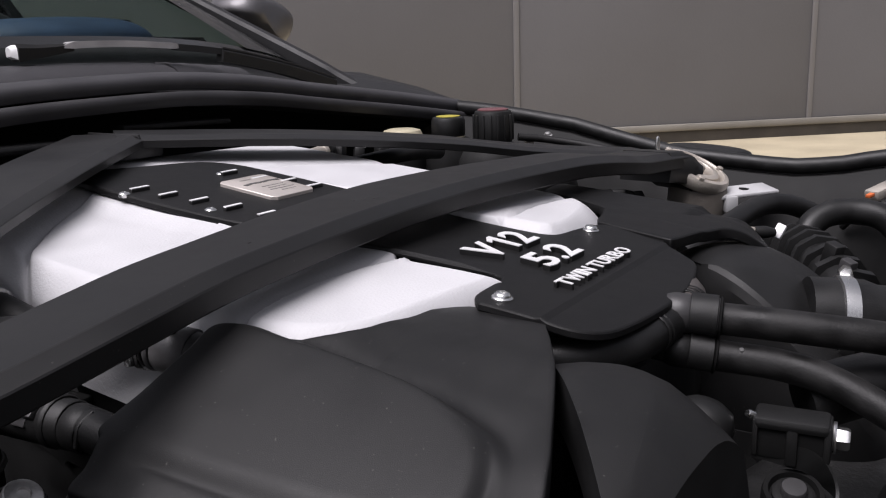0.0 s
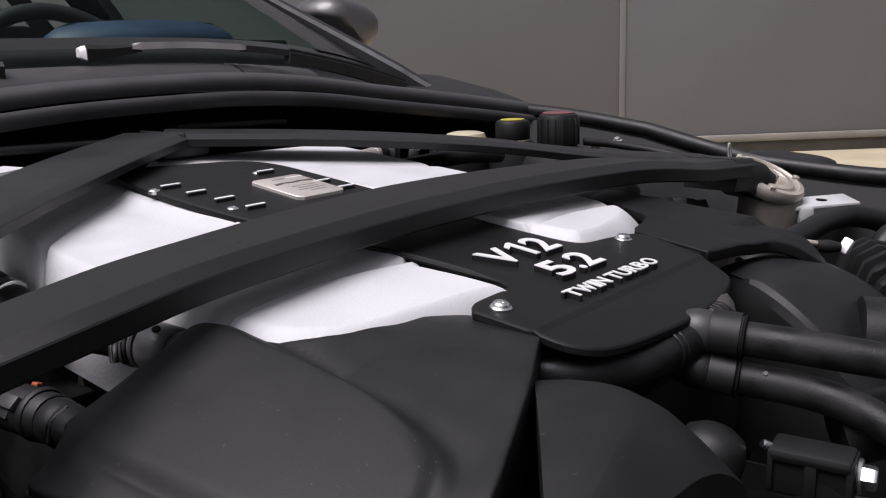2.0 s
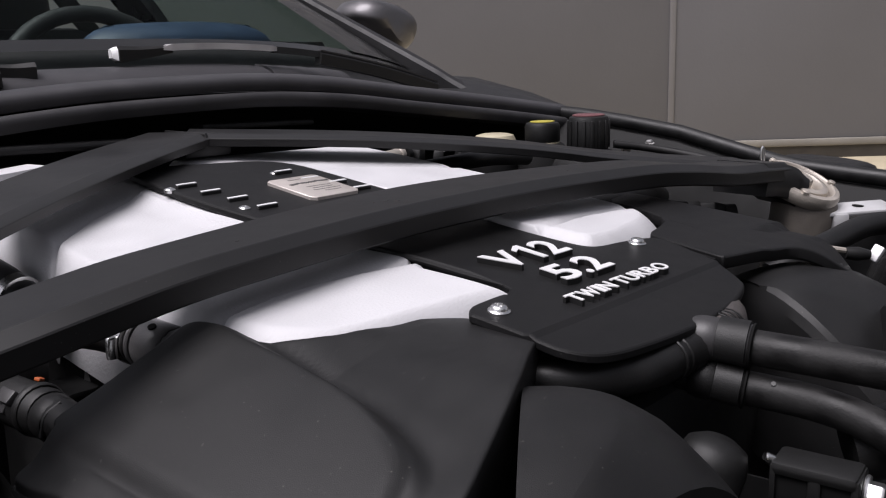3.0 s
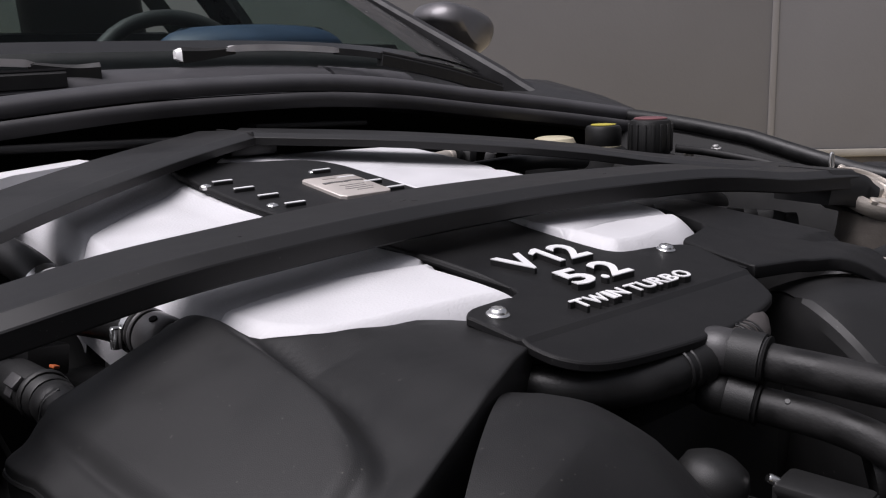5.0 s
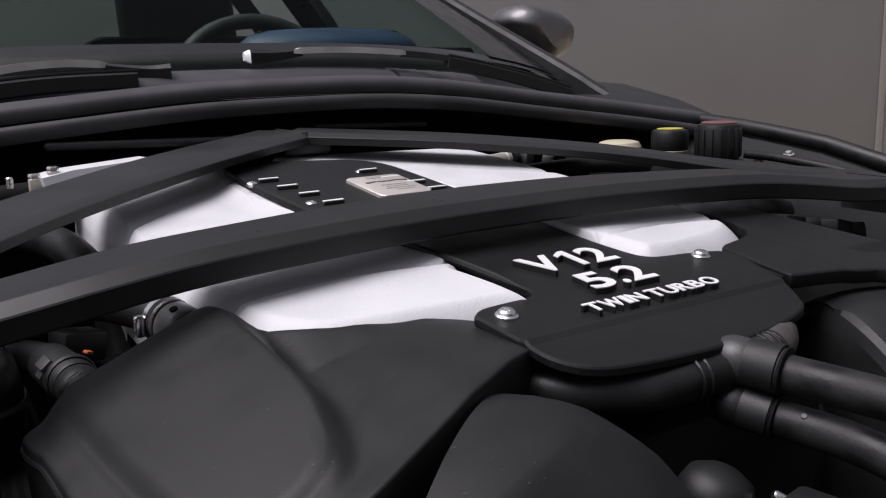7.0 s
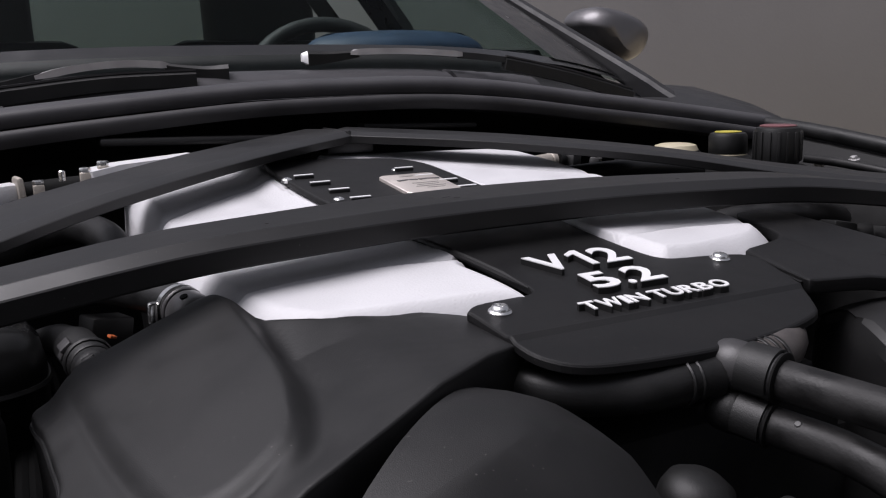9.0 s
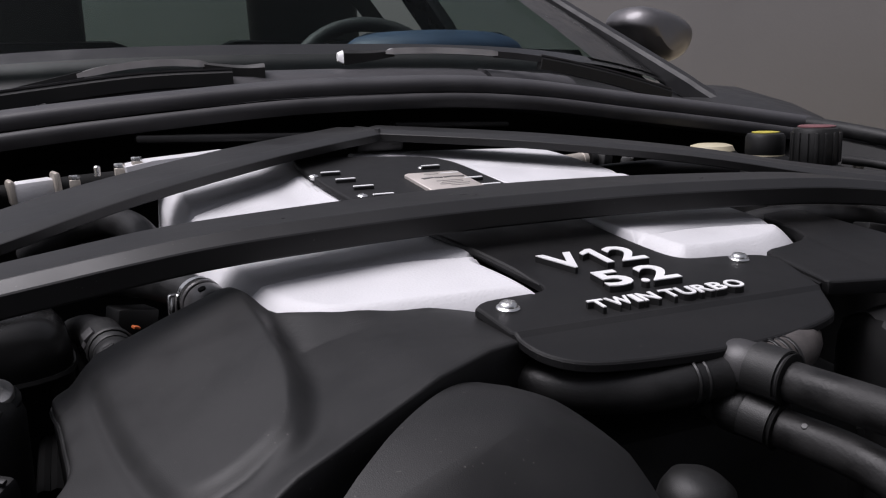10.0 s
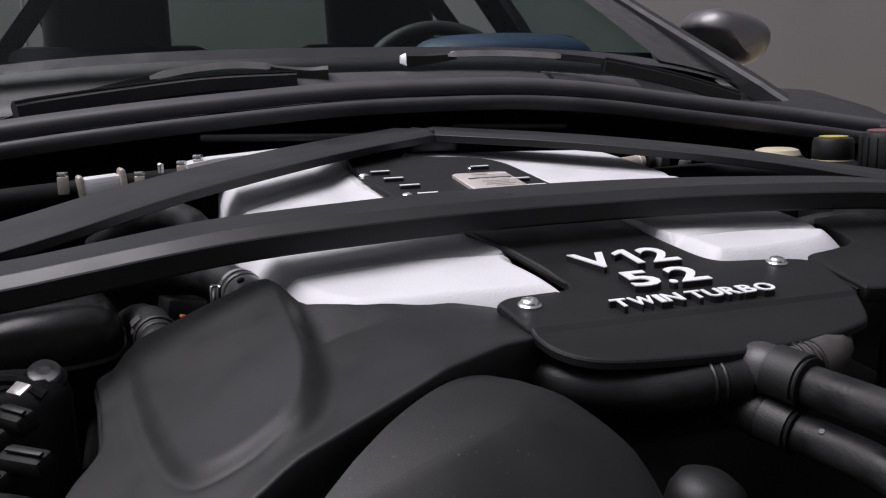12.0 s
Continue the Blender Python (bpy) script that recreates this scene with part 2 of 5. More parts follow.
# ---- the yard: ground and building ----
GROUND = 0.15
bm = bmesh.new()
for sx, sy in ((-400, -400), (400, -400), (400, 400), (-400, 400)):
    bm.verts.new((sx, sy, GROUND))
bm.faces.new(bm.verts)
ground = tagged(link("ground", bm, SAND), "pale sandy paved yard around the car", "ground", kind="structure")

WALL_AT, WALL_TURN = Vector((4.88, 2.72, 0)), math.degrees(math.atan2(-0.737, 0.676))
PANEL = 2.18
wall_m = pose(WALL_AT.x, WALL_AT.y, GROUND, 0, 0, WALL_TURN)
wall = tagged(new("wall_building"), "dark grey panelled building wall above a low plinth", "wall", kind="structure")
wall.matrix_world = wall_m
part("wall_core", box((PANEL * 12, 0.2, 3.0), (0, 0.14, 1.5)), CLAD, wall)
JOINTS = (-6.0, -4.2, -2.1, 0.0, 1.0, 2.6, 4.4, 6.0)
for a, b in zip(JOINTS, JOINTS[1:]):
    part("panel", box(((b - a) * PANEL - 0.012, 0.05, 2.8), ((a + b) / 2 * PANEL, 0.015, 1.53), bevel=0.006), CLAD, wall)
    part("joint_strip", box((0.04, 0.010, 2.8), (a * PANEL, -0.014, 1.53), bevel=0.003), CLADTRIM, wall)
part("plinth", box((PANEL * 12, 0.06, 0.05), (0, -0.0, 0.105), bevel=0.012), PLINTH, wall)
# dark brown strip along the wall's foot
part("base_strip", box((PANEL * 12, 0.05, 0.08), (0, 0.01, 0.04)), STRIP, wall)


# ---- the car's shell ----
car = thing("sports_car", "dark grey sports car with its engine bay laid open", "car")


def seal_z(y):
    """Height of the bonnet seal along the side of the bay."""
    return float(np.interp(y, (-0.6, -0.3, -0.12, -0.07, -0.016, 0.05, 0.13, 0.21, 0.28, 0.36, 0.43, 0.52), (0.80, 0.80, 0.775, 0.764, 0.759, 0.763, 0.769, 0.787, 0.804, 0.815, 0.823, 0.829)))


RIM = [(-0.66, 0.47, 0.826), (-0.53, 0.50, 0.849), (-0.41, 0.515, 0.866), (-0.30, 0.52, 0.878), (-0.19, 0.525, 0.887), (-0.07, 0.53, 0.895), (0.05, 0.53, 0.897), (0.14, 0.525, 0.896), (0.24, 0.52, 0.888), (0.35, 0.52, 0.873), (0.52, 0.51, 0.85), (0.645, 0.485, 0.83)]
# cowl: rim at the back of the bay, seal below it, trim up to the glass
rim_path = spline(RIM, 4)
part("cowl_rim", sweep(bmesh.new(), rim_path, [(0.014, -0.012), (0.0165, -0.007), (0.0165, -0.002), (0.0145, 0.0015), (0.011, 0.0035), (0.004, 0.0055), (-0.006, 0.0070), (-0.020, 0.0062), (-0.034, 0.002), (-0.044, -0.004), (-0.044, -0.012)]), TRIM, car)
seal_path = [Vector((p.x, p.y - 0.021, p.z - 0.0185)) for p in rim_path]
part("cowl_seal", sweep(bmesh.new(), seal_path, [(0.0085, -0.004), (0.0080, 0.0010), (0.0060, 0.0038), (0.0028, 0.0052), (-0.002, 0.0050), (-0.007, 0.003), (-0.007, -0.010), (0.0045, -0.011)]), SEAL, car)
lip = [Vector((p.x, p.y - 0.005, p.z - 0.026)) for p in rim_path]
part("cowl_lip", sweep(bmesh.new(), lip, [(0.012, 0.004), (0.012, -0.002), (-0.05, -0.006), (-0.05, 0.012)]), TRIM, car)
# bulkhead behind the bay, near-black to hold the shade there
rows = []
for p in rim_path[::2]:
    rows.append([(p.x, p.y + 0.02, p.z - 0.015), (p.x, p.y + 0.10, p.z - 0.06), (p.x, p.y + 0.12, 0.62), (p.x, p.y + 0.05, 0.42)])
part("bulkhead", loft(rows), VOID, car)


def screen_base(x):
    a = abs(x) / 0.66
    return Vector((x, 0.735 + 0.10 * a ** 2.5, 0.94 - 0.052 * a ** 3))


# cowl trim sheet between rim and windscreen
rows = []
for i in range(33):
    x = -0.64 + 1.28 * i / 32
    p = min(rim_path, key=lambda q: abs(q.x - x))
    g = screen_base(x)
    a = Vector((x, p.y + 0.030, p.z - 0.014))
    rows.append([a, a.lerp(g, 0.25) + Vector((0, 0, -0.030)), a.lerp(g, 0.5) + Vector((0, 0, -0.030)), a.lerp(g, 0.85) + Vector((0, 0, -0.022)), g + Vector((0, 0.03, 0.004))])
part("cowl_panel", loft(rows), PLASTIC, car)


def cowl_strip(x0, x1, y, w, rise, name, mat):
    path = [Vector((x0 + (x1 - x0) * i / 14, 0, 0)) for i in range(15)]
    for q in path:
        p = min(rim_path, key=lambda r: abs(r.x - q.x))
        g = screen_base(q.x)
        q.y = p.y + (g.y - p.y) * y
        q.z = p.z + (g.z - p.z) * y + rise
    part(name, sweep(bmesh.new(), path, [(w / 2 - 0.002, -0.020), (w / 2, -0.0125), (w / 2 - 0.003, -0.0085), (w / 4, -0.0015), (0.0, 0.0035), (-w / 2 + 0.003, 0.006), (-w / 2, 0.003), (-w / 2, -0.02)]), mat, car)


cowl_strip(-0.30, 0.236, 0.645, 0.060, -0.0155, "grille_panel", TRIM)
cowl_strip(0.250, 0.387, 0.70, 0.050, -0.0165, "grille_panel", TRIM)
cowl_strip(-0.55, -0.31, 0.60, 0.06, -0.0155, "grille_panel", TRIM)
# windscreen
rows = []
for j in range(13):
    v = j / 12
    row = []
    for i in range(25):
        s = -1 + 2 * i / 24
        b = screen_base(s * 0.655)
        t = Vector((s * 0.54, 1.50 + 0.10 * abs(s) ** 2.5, 1.265 - 0.045 * abs(s) ** 3))
        q = b.lerp(t, v)
        q.z += 0.035 * math.sin(math.pi * v) * (1 - 0.3 * abs(s))
        row.append(q)
    rows.append(row)
glass = part("windscreen", thicken(loft(rows), 0.004), SCREEN, car, "clear raked windscreen reflecting the sky")
glass.visible_shadow = False
# black frit band along the lower rim of the glass
frit = [[q.lerp(rows[1][i], f) + Vector((0, -0.002, 0.004)) for f in (-0.25, 0.0, 0.12)] for i, q in enumerate(rows[0])]
part("frit_band", loft(frit), FRIT, car)
for e in (0, 1):
    side = [[q + Vector((0, -0.003, 0.006)) for q in (row[:4] if e == 0 else row[-4:])] for row in rows]
    part("frit_band", loft(side), FRIT, car)
# pillars, roof, rear
for s in (-1, 1):
    pa = spline([(s * 0.695, 0.70, 0.845), (s * 0.685, 0.755, 0.872), (s * 0.672, 0.81, 0.902), (s * 0.645, 1.02, 0.998), (s * 0.60, 1.32, 1.135), (s * 0.565, 1.56, 1.205), (s * 0.55, 1.9, 1.235), (s * 0.53, 2.3, 1.16), (s * 0.5, 2.75, 0.98)], 5)
    part("roof_pillar", sweep(bmesh.new(), pa, [(0.012, -0.025), (0.013, 0.0), (0.008, 0.006), (-0.008, 0.006), (-0.013, 0.0), (-0.012, -0.025)]), PAINT, car)
    bp = [Vector((s * 0.75, 1.72, 0.86)), Vector((s * 0.68, 1.78, 1.02)), Vector((s * 0.58, 1.85, 1.20))]
    part("door_pillar", sweep(bmesh.new(), bp, [(0.05, -0.015), (0.05, 0.015), (-0.05, 0.015), (-0.05, -0.015)], up=(s, 0, 0)), GLOSS, car)
    # haunch and shoulder from the screen's foot backwards
    rows = []
    for y, x0, z0, x1, z1, x2 in ((0.49, 0.66, 0.826, 0.70, 0.815, 0.72), (0.56, 0.68, 0.838, 0.75, 0.828, 0.80), (0.66, 0.69, 0.856, 0.79, 0.846, 0.90), (0.80, 0.70, 0.878, 0.80, 0.872, 0.94), (1.1, 0.71, 0.89, 0.82, 0.87, 0.95), (1.8, 0.71, 0.89, 0.84, 0.87, 0.96), (2.5, 0.62, 0.93, 0.84, 0.90, 0.98), (3.1, 0.40, 0.90, 0.7, 0.84, 0.82)):
        rows.append([(s * (x0 - 0.06), y, z0 - 0.03), (s * x0, y, z0), (s * (x0 + x1) / 2, y, z0 + (z1 - z0) * 0.3), (s * x1, y, z1), (s * (x1 + x2) / 2, y, z1 - 0.035), (s * x2, y, 0.68), (s * x2, y, 0.5), (s * (x2 - 0.03), y, 0.27)])
    part("body_side", loft(rows), PAINT, car)
    # bay side: seal rail and inner wing
    ys = [0.50 - 1.10 * i / 40 for i in range(41)]
    rail = [Vector((s * (0.632 + 0.02 * max(0, -y - 0.1)), y, seal_z(y))) for y in ys]
    part("side_seal", sweep(bmesh.new(), rail, ring_profile(0.010, 12)), RUBBER, car)
    part("side_seal", sweep(bmesh.new(), [q + Vector((s * 0.022, 0, -0.008)) for q in rail], ring_profile(0.008, 10)), RUBBER, car)
    rows = [[q + Vector((s * 0.05, 0, -0.03)), q + Vector((s * 0.03, 0, -0.010)), q + Vector((-s * 0.012, 0, -0.012)), q + Vector((-s * 0.05, 0, -0.05)), q + Vector((-s * 0.07, 0, -0.16)), q + Vector((-s * 0.07, 0, -0.36))] for q in rail]
    part("inner_wing", loft(rows), DARK, car)
rows = []
for y, hw, zc, zs in ((1.50, 0.55, 1.272, 1.215), (1.7, 0.56, 1.30, 1.235), (1.95, 0.55, 1.29, 1.225), (2.2, 0.53, 1.245, 1.185)):
    rows.append([(hw * s, y + 0.08 * abs(s) ** 2.5, zc + (zs - zc) * abs(s) ** 3) for s in np.linspace(-1, 1, 15)])
part("roof", thicken(loft(rows), 0.03), PAINT, car)
rows = []
for y, hw, zc in ((2.72, 0.50, 0.99), (2.9, 0.47, 0.95), (3.15, 0.42, 0.90), (3.2, 0.42, 0.5), (3.15, 0.42, 0.27)):
    rows.append([(hw * s, y - 0.03 * abs(s) ** 2, zc) for s in np.linspace(-1.1, 1.1, 11)])
part("rear_deck", loft(rows), PAINT, car)
rows = [[(0.50 * s, 2.24, 1.20 - 0.05 * abs(s) ** 3) for s in np.linspace(-1, 1, 9)], [(0.47 * s, 2.72, 0.985) for s in np.linspace(-1, 1, 9)]]
rg = part("rear_window", thicken(loft(rows), 0.004), SCREEN, car)
rg.visible_shadow = False
for s in (-1, 1):
    rows = [[(s * 0.70, 0.95, 0.90), (s * 0.66, 1.05, 0.985)], [(s * 0.73, 1.3, 0.895), (s * 0.62, 1.32, 1.11)], [(s * 0.74, 1.7, 0.895), (s * 0.575, 1.72, 1.20)]]
    sg = part("side_window", thicken(loft(rows), 0.004), SCREEN, car)
    sg.visible_shadow = False
# wheels
for s in (-1, 1):
    for y in (0.12, 2.45):
        at = (s * 0.86, y, GROUND + 0.29)
        w = part("wheel", lathe([(0.19, -0.11), (0.27, -0.115), (0.287, -0.09), (0.29, 0.0), (0.287, 0.09), (0.27, 0.115), (0.19, 0.11)], at, (1, 0, 0), 40), TYRE, car)
        part("rim", lathe([(0.05, 0.09), (0.19, 0.10), (0.205, 0.126), (0.19, 0.13), (0.06, 0.11)], at, (s, 0, 0), 30), GLOSS, w)
# bay floor and front panel, near-black for the shade low down
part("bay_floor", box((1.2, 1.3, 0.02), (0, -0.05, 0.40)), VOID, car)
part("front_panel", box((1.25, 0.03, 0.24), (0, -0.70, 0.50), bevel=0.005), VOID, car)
part("front_bumper", box((1.62, 0.34, 0.34), (0, -0.90, 0.40), bevel=0.08, seg=4), PAINT, car)
# dashboard, wheel, seats
dash_rows = []
for i in range(17):
    x = -0.62 + 1.24 * i / 16
    b = screen_base(x)
    dash_rows.append([(x, b.y + 0.015, b.z - 0.012), (x, b.y + 0.15, b.z + 0.0), (x, 1.02, 0.945 + 0.012 * math.exp(-((x - 0.33) / 0.16) ** 2)), (x, 1.10, 0.93), (x, 1.12, 0.75)])
part("dashboard", loft(dash_rows), CABIN, car)
hump = [(0.318 + 0.168 * math.cos(a), 1.0 + 0.07 * math.sin(a)) for a in np.linspace(0, 2 * math.pi, 24)[:-1]]
part("instrument_hood", dome([Vector(q) for q in hump], [(0, -0.03), (0.0, 0.0), (0.01, 0.012), (0.025, 0.021), (0.045, 0.027)], lambda x, y: 0.945 + 0.008 * math.cos((x - 0.318) * 9)), BLUE, car)
part("mirror_stalk", tube([(0.0, 1.36, 1.21), (0.0, 1.33, 1.17)], 0.01, 8), GLOSS, car)
sw = part("steering_wheel", sweep(bmesh.new(), [Vector((0.29 + 0.18 * math.cos(a), 1.22 + 0.06 * math.sin(a), 0.838 + 0.17 * math.sin(a))) for a in np.linspace(0, 2 * math.pi, 41)], ring_profile(0.015, 10), up=(0, -0.94, 0.33)), CABIN, car)
part("hub", lathe([(0.05, 0), (0.055, 0.02), (0.04, 0.04)], (0.29, 1.24, 0.838), (0, -0.94, 0.33)), CABIN, sw)
for x in (-0.33, 0.33):
    seat = part("car_seat", box((0.48, 0.14, 0.62), (x, 1.80, 0.70), (-14, 0, 0), 0.05), CABIN, car)
    part("headrest", box((0.29, 0.10, 0.32), (x * 1.03, 1.90, 1.07), (-10, 0, 0), 0.048, seg=4), CABIN, seat)
    part("seat_belt", sweep(bmesh.new(), [Vector((math.copysign(0.42, x), 1.84, 1.18)), Vector((math.copysign(0.58, x), 1.84, 0.97))], [(0.022, 0.002), (0.022, -0.002), (-0.022, -0.002), (-0.022, 0.002)], up=(0, 1, 0)), PLASTIC, seat)
part("cabin_floor", box((1.3, 2.0, 0.02), (0, 1.75, 0.45)), CABIN, car)
part("rear_bulkhead", box((1.1, 0.04, 0.5), (0, 2.62, 0.71)), CABIN, car)

# door mirrors
for s in (-1, 1):
    o = [Vector(q) for q in spline([(-0.083, 0.018), (-0.072, 0.040), (-0.045, 0.053), (-0.005, 0.050), (0.035, 0.040), (0.070, 0.024), (0.088, 0.003), (0.085, -0.022), (0.066, -0.046), (0.040, -0.059), (0.018, -0.061), (-0.010, -0.049), (-0.040, -0.026), (-0.070, 0.0)], 4, True)]
    bm = bmesh.new()
    prev = None
    for d, sc in ((0.0, 0.45), (0.012, 0.72), (0.030, 0.90), (0.055, 1.0), (0.10, 1.0), (0.125, 0.97)):
        vs = [bm.verts.new((s * (0.880 + q.x * sc), 1.085 + d * 0.9, 0.982 + q.y * (sc if q.y > 0 else sc ** 0.6))) for q in o]
        if prev:
            bridge(bm, prev, vs)
        else:
            bm.faces.new(vs)
        prev = vs
    bm.faces.new(prev)
    # upper half gets a paler metal that stands in for reflected sky
    crown = bm.copy()
    for shell, keep in ((bm, 1), (crown, -1)):
        bmesh.ops.bisect_plane(shell, geom=shell.verts[:] + shell.edges[:] + shell.faces[:], plane_co=(0, 1.12, 0.997), plane_no=(0.12, 0.1, 1), clear_outer=keep > 0, clear_inner=keep < 0)
    mir = part("door_mirror", bm, GLOSSY, car, "gloss black door mirror housing")
    part("upper_shell", crown, HOUSING, mir, "upper shell of the mirror, made paler for its sky sheen")
    part("stalk", sweep(bmesh.new(), spline([(s * 0.90, 1.16, 0.93), (s * 0.84, 1.17, 0.895), (s * 0.76, 1.17, 0.88)], 4), [(0.03, -0.008), (0.03, 0.008), (-0.03, 0.008), (-0.03, -0.008)]), GLOSS, mir)

# wipers
def wiper(arm, rod, blade_pts, head_pts, cap, name_label):
    """A flat grey arm that runs into a black head at its free end, with a thin dark rod beyond it and the blade below."""
    w = thing("windscreen_wiper", name_label, "wiper", group="windscreen wipers")
    pts = spline(arm, 6)
    k = len(pts)
    # pale grey stands in for the light caught along the arm's top
    part("arm", sweep(bmesh.new(), pts, [(0.009, -0.004), (0.008, 0.004), (-0.008, 0.004), (-0.009, -0.004)], scale=[min(1.0, 0.35 + 4.0 * i / k, 0.45 + 5.0 * (k - 1 - i) / k) for i in range(k)]), ARM, w, "wiper arm in pale grey for the sheen on its top")
    part("rod", sweep(bmesh.new(), spline(rod, 6), [(0.006, -0.004), (0.005, 0.004), (-0.005, 0.004), (-0.006, -0.004)]), PLASTIC, w)
    blade = spline(blade_pts, 6)
    bl = part("blade", sweep(bmesh.new(), blade, [(0.008, -0.011), (0.008, 0.003), (0.004, 0.007), (-0.004, 0.007), (-0.008, 0.003), (-0.008, -0.011)]), PLASTIC, w, "black rubber wiper blade")
    part("spine", sweep(bmesh.new(), [q + Vector((0, -0.003, 0.0075)) for q in blade], [(0.003, -0.001), (0.003, 0.0012), (-0.003, 0.0012), (-0.003, -0.001)]), SEAL, bl)
    head = spline(head_pts, 5)
    hd = part("blade_head", sweep(bmesh.new(), head, [(0.011, -0.012), (0.012, 0.003), (0.007, 0.008), (-0.007, 0.008), (-0.012, 0.003), (-0.011, -0.012)], scale=[1.0 - 0.55 * i / (len(head) - 1) for i in range(len(head))]), PLASTIC, w, "black moulded head of the wiper")
    if cap:
        d = (head[0] - head[1]).normalized()
        part("end_cap", sweep(bmesh.new(), [head[0] + d * 0.007, head[0] + d * 0.0004], [(0.010, -0.010), (0.010, 0.003), (0.006, 0.007), (-0.006, 0.007), (-0.010, 0.003), (-0.010, -0.010)], scale=[0.6, 0.95]), LETTER, hd, "pale end cap")
    return w


wiper([(0.104, 0.680, 0.934), (0.125, 0.680, 0.936), (0.180, 0.679, 0.9358), (0.235, 0.677, 0.933), (0.272, 0.675, 0.930)],
      [(0.262, 0.676, 0.9300), (0.295, 0.668, 0.9265), (0.326, 0.656, 0.9215), (0.345, 0.652, 0.917)],
      [(0.322, 0.655, 0.9195), (0.37, 0.650, 0.910), (0.43, 0.642, 0.896), (0.48, 0.636, 0.882), (0.523, 0.632, 0.869)],
      [(0.052, 0.690, 0.9310), (0.080, 0.686, 0.9315), (0.118, 0.681, 0.9345)], True, "black windscreen wiper resting on the lower glass")
wiper([(-0.118, 0.664, 0.922), (-0.140, 0.666, 0.9245), (-0.178, 0.666, 0.9255), (-0.225, 0.664, 0.921), (-0.27, 0.660, 0.912)],
      [(-0.26, 0.662, 0.914), (-0.32, 0.655, 0.900), (-0.36, 0.650, 0.889), (-0.45, 0.62, 0.858)],
      [(-0.10, 0.640, 0.9095), (-0.20, 0.640, 0.9065), (-0.30, 0.630, 0.896), (-0.38, 0.612, 0.886), (-0.405, 0.600, 0.882)],
      [(-0.058, 0.655, 0.9150), (-0.085, 0.659, 0.9155), (-0.128, 0.664, 0.9215)], False, "black windscreen wiper lying across the cowl")


# raised bonnet, hinged at the nose, standing open ahead of the bay
bonnet = thing("raised_bonnet", "dark underside of the open front-hinged bonnet", "bonnet")
rows = []
for v in np.linspace(0, 1, 9):
    rows.append([(0.90 * u * (1 - 0.06 * v), -1.02 - 0.36 * v - 0.10 * (1 - u * u) * v, 0.50 + 1.22 * v - 0.06 * u * u) for u in np.linspace(-1, 1, 15)])
part("inner_skin", thicken(loft(rows), 0.03), CABIN, bonnet)
part("hinge_beam", box((1.5, 0.12, 0.42), (0, -0.98, 0.36), bevel=0.03), DARK, bonnet)


# ---- engine bay ----
SLOPE = 0.125


def zc(x, y):
    return 0.7803 + SLOPE * y


# engine block mass under the covers
block = thing("engine_block", "dark engine block under the covers", "engine")
part("block", box((0.40, 0.52, 0.25), (-0.01, 0.20, 0.60), (6, 0, 0), 0.03), DARK, block)
part("front_case", box((0.24, 0.10, 0.24), (0.0, -0.02, 0.60), (0, 0, 0), 0.02), DARK, block)

# engine cover: one long plate under the brace
cover = thing("engine_cover", "black engine cover plate with raised silver lettering and a plaque", "engine cover")
outline = [(-0.1045, -0.004), (-0.1042, -0.008), (-0.1035, -0.024), (-0.1030, -0.040), (-0.1025, -0.053), (-0.0985, -0.065), (-0.088, -0.0755), (-0.070, -0.0815), (-0.035, -0.0855), (0.0, -0.087), (0.035, -0.0845), (0.060, -0.080), (0.079, -0.074), (0.087, -0.066), (0.096, -0.052), (0.105, -0.036), (0.112, -0.016), (0.118, 0.002), (0.112, 0.016), (0.088, 0.0225), (0.067, 0.0255), (0.058, 0.0295), (0.0535, 0.038), (0.0508, 0.055), (0.0488, 0.08), (0.0480, 0.105), (0.0495, 0.14), (0.050, 0.2), (0.047, 0.3), (0.042, 0.345), (0.022, 0.372), (-0.02, 0.385), (-0.08, 0.40), (-0.097, 0.39), (-0.1, 0.32), (-0.094, 0.24), (-0.083, 0.18), (-0.069, 0.12), (-0.060, 0.08), (-0.0545, 0.03), (-0.054, 0.012), (-0.060, 0.006), (-0.075, 0.005), (-0.095, 0.003)]
out2 = spline(outline, 3, True)


CREASE = -0.044
bm = bmesh.new()
prev = None
for d, h in ((0.0018, -0.0060), (0.0, -0.0046), (0.0, -0.0013), (0.0006, -0.0004), (0.0016, 0.0)):
    vs = [bm.verts.new((q[0], q[1], zc(q[0], q[1]) + h)) for q in inset(out2, d)]
    if prev:
        bridge(bm, prev, vs)
    prev = vs
bm.faces.new(prev)
bmesh.ops.bisect_plane(bm, geom=bm.verts[:] + bm.edges[:] + bm.faces[:], plane_co=(0, CREASE, 0), plane_no=(0, 1, 0.0))
bmesh.ops.bisect_plane(bm, geom=bm.verts[:] + bm.edges[:] + bm.faces[:], plane_co=(0, CREASE - 0.004, 0), plane_no=(0, 1, 0.0))
for v in bm.verts:
    v.co.z += 0.0012 * max(0.0, 1 - abs(v.co.y - CREASE) / 0.003) - 0.10 * max(0.0, CREASE - v.co.y)
part("panel", bm, PLATE, cover, smooth=4)
# raised lip beside the plenum
lip_path = spline([(-0.0545, 0.014, zc(0, 0.014)), (-0.0565, 0.04, zc(0, 0.04)), (-0.062, 0.08, zc(0, 0.08)), (-0.071, 0.12, zc(0, 0.12)), (-0.08, 0.16, zc(0, 0.16))], 4)
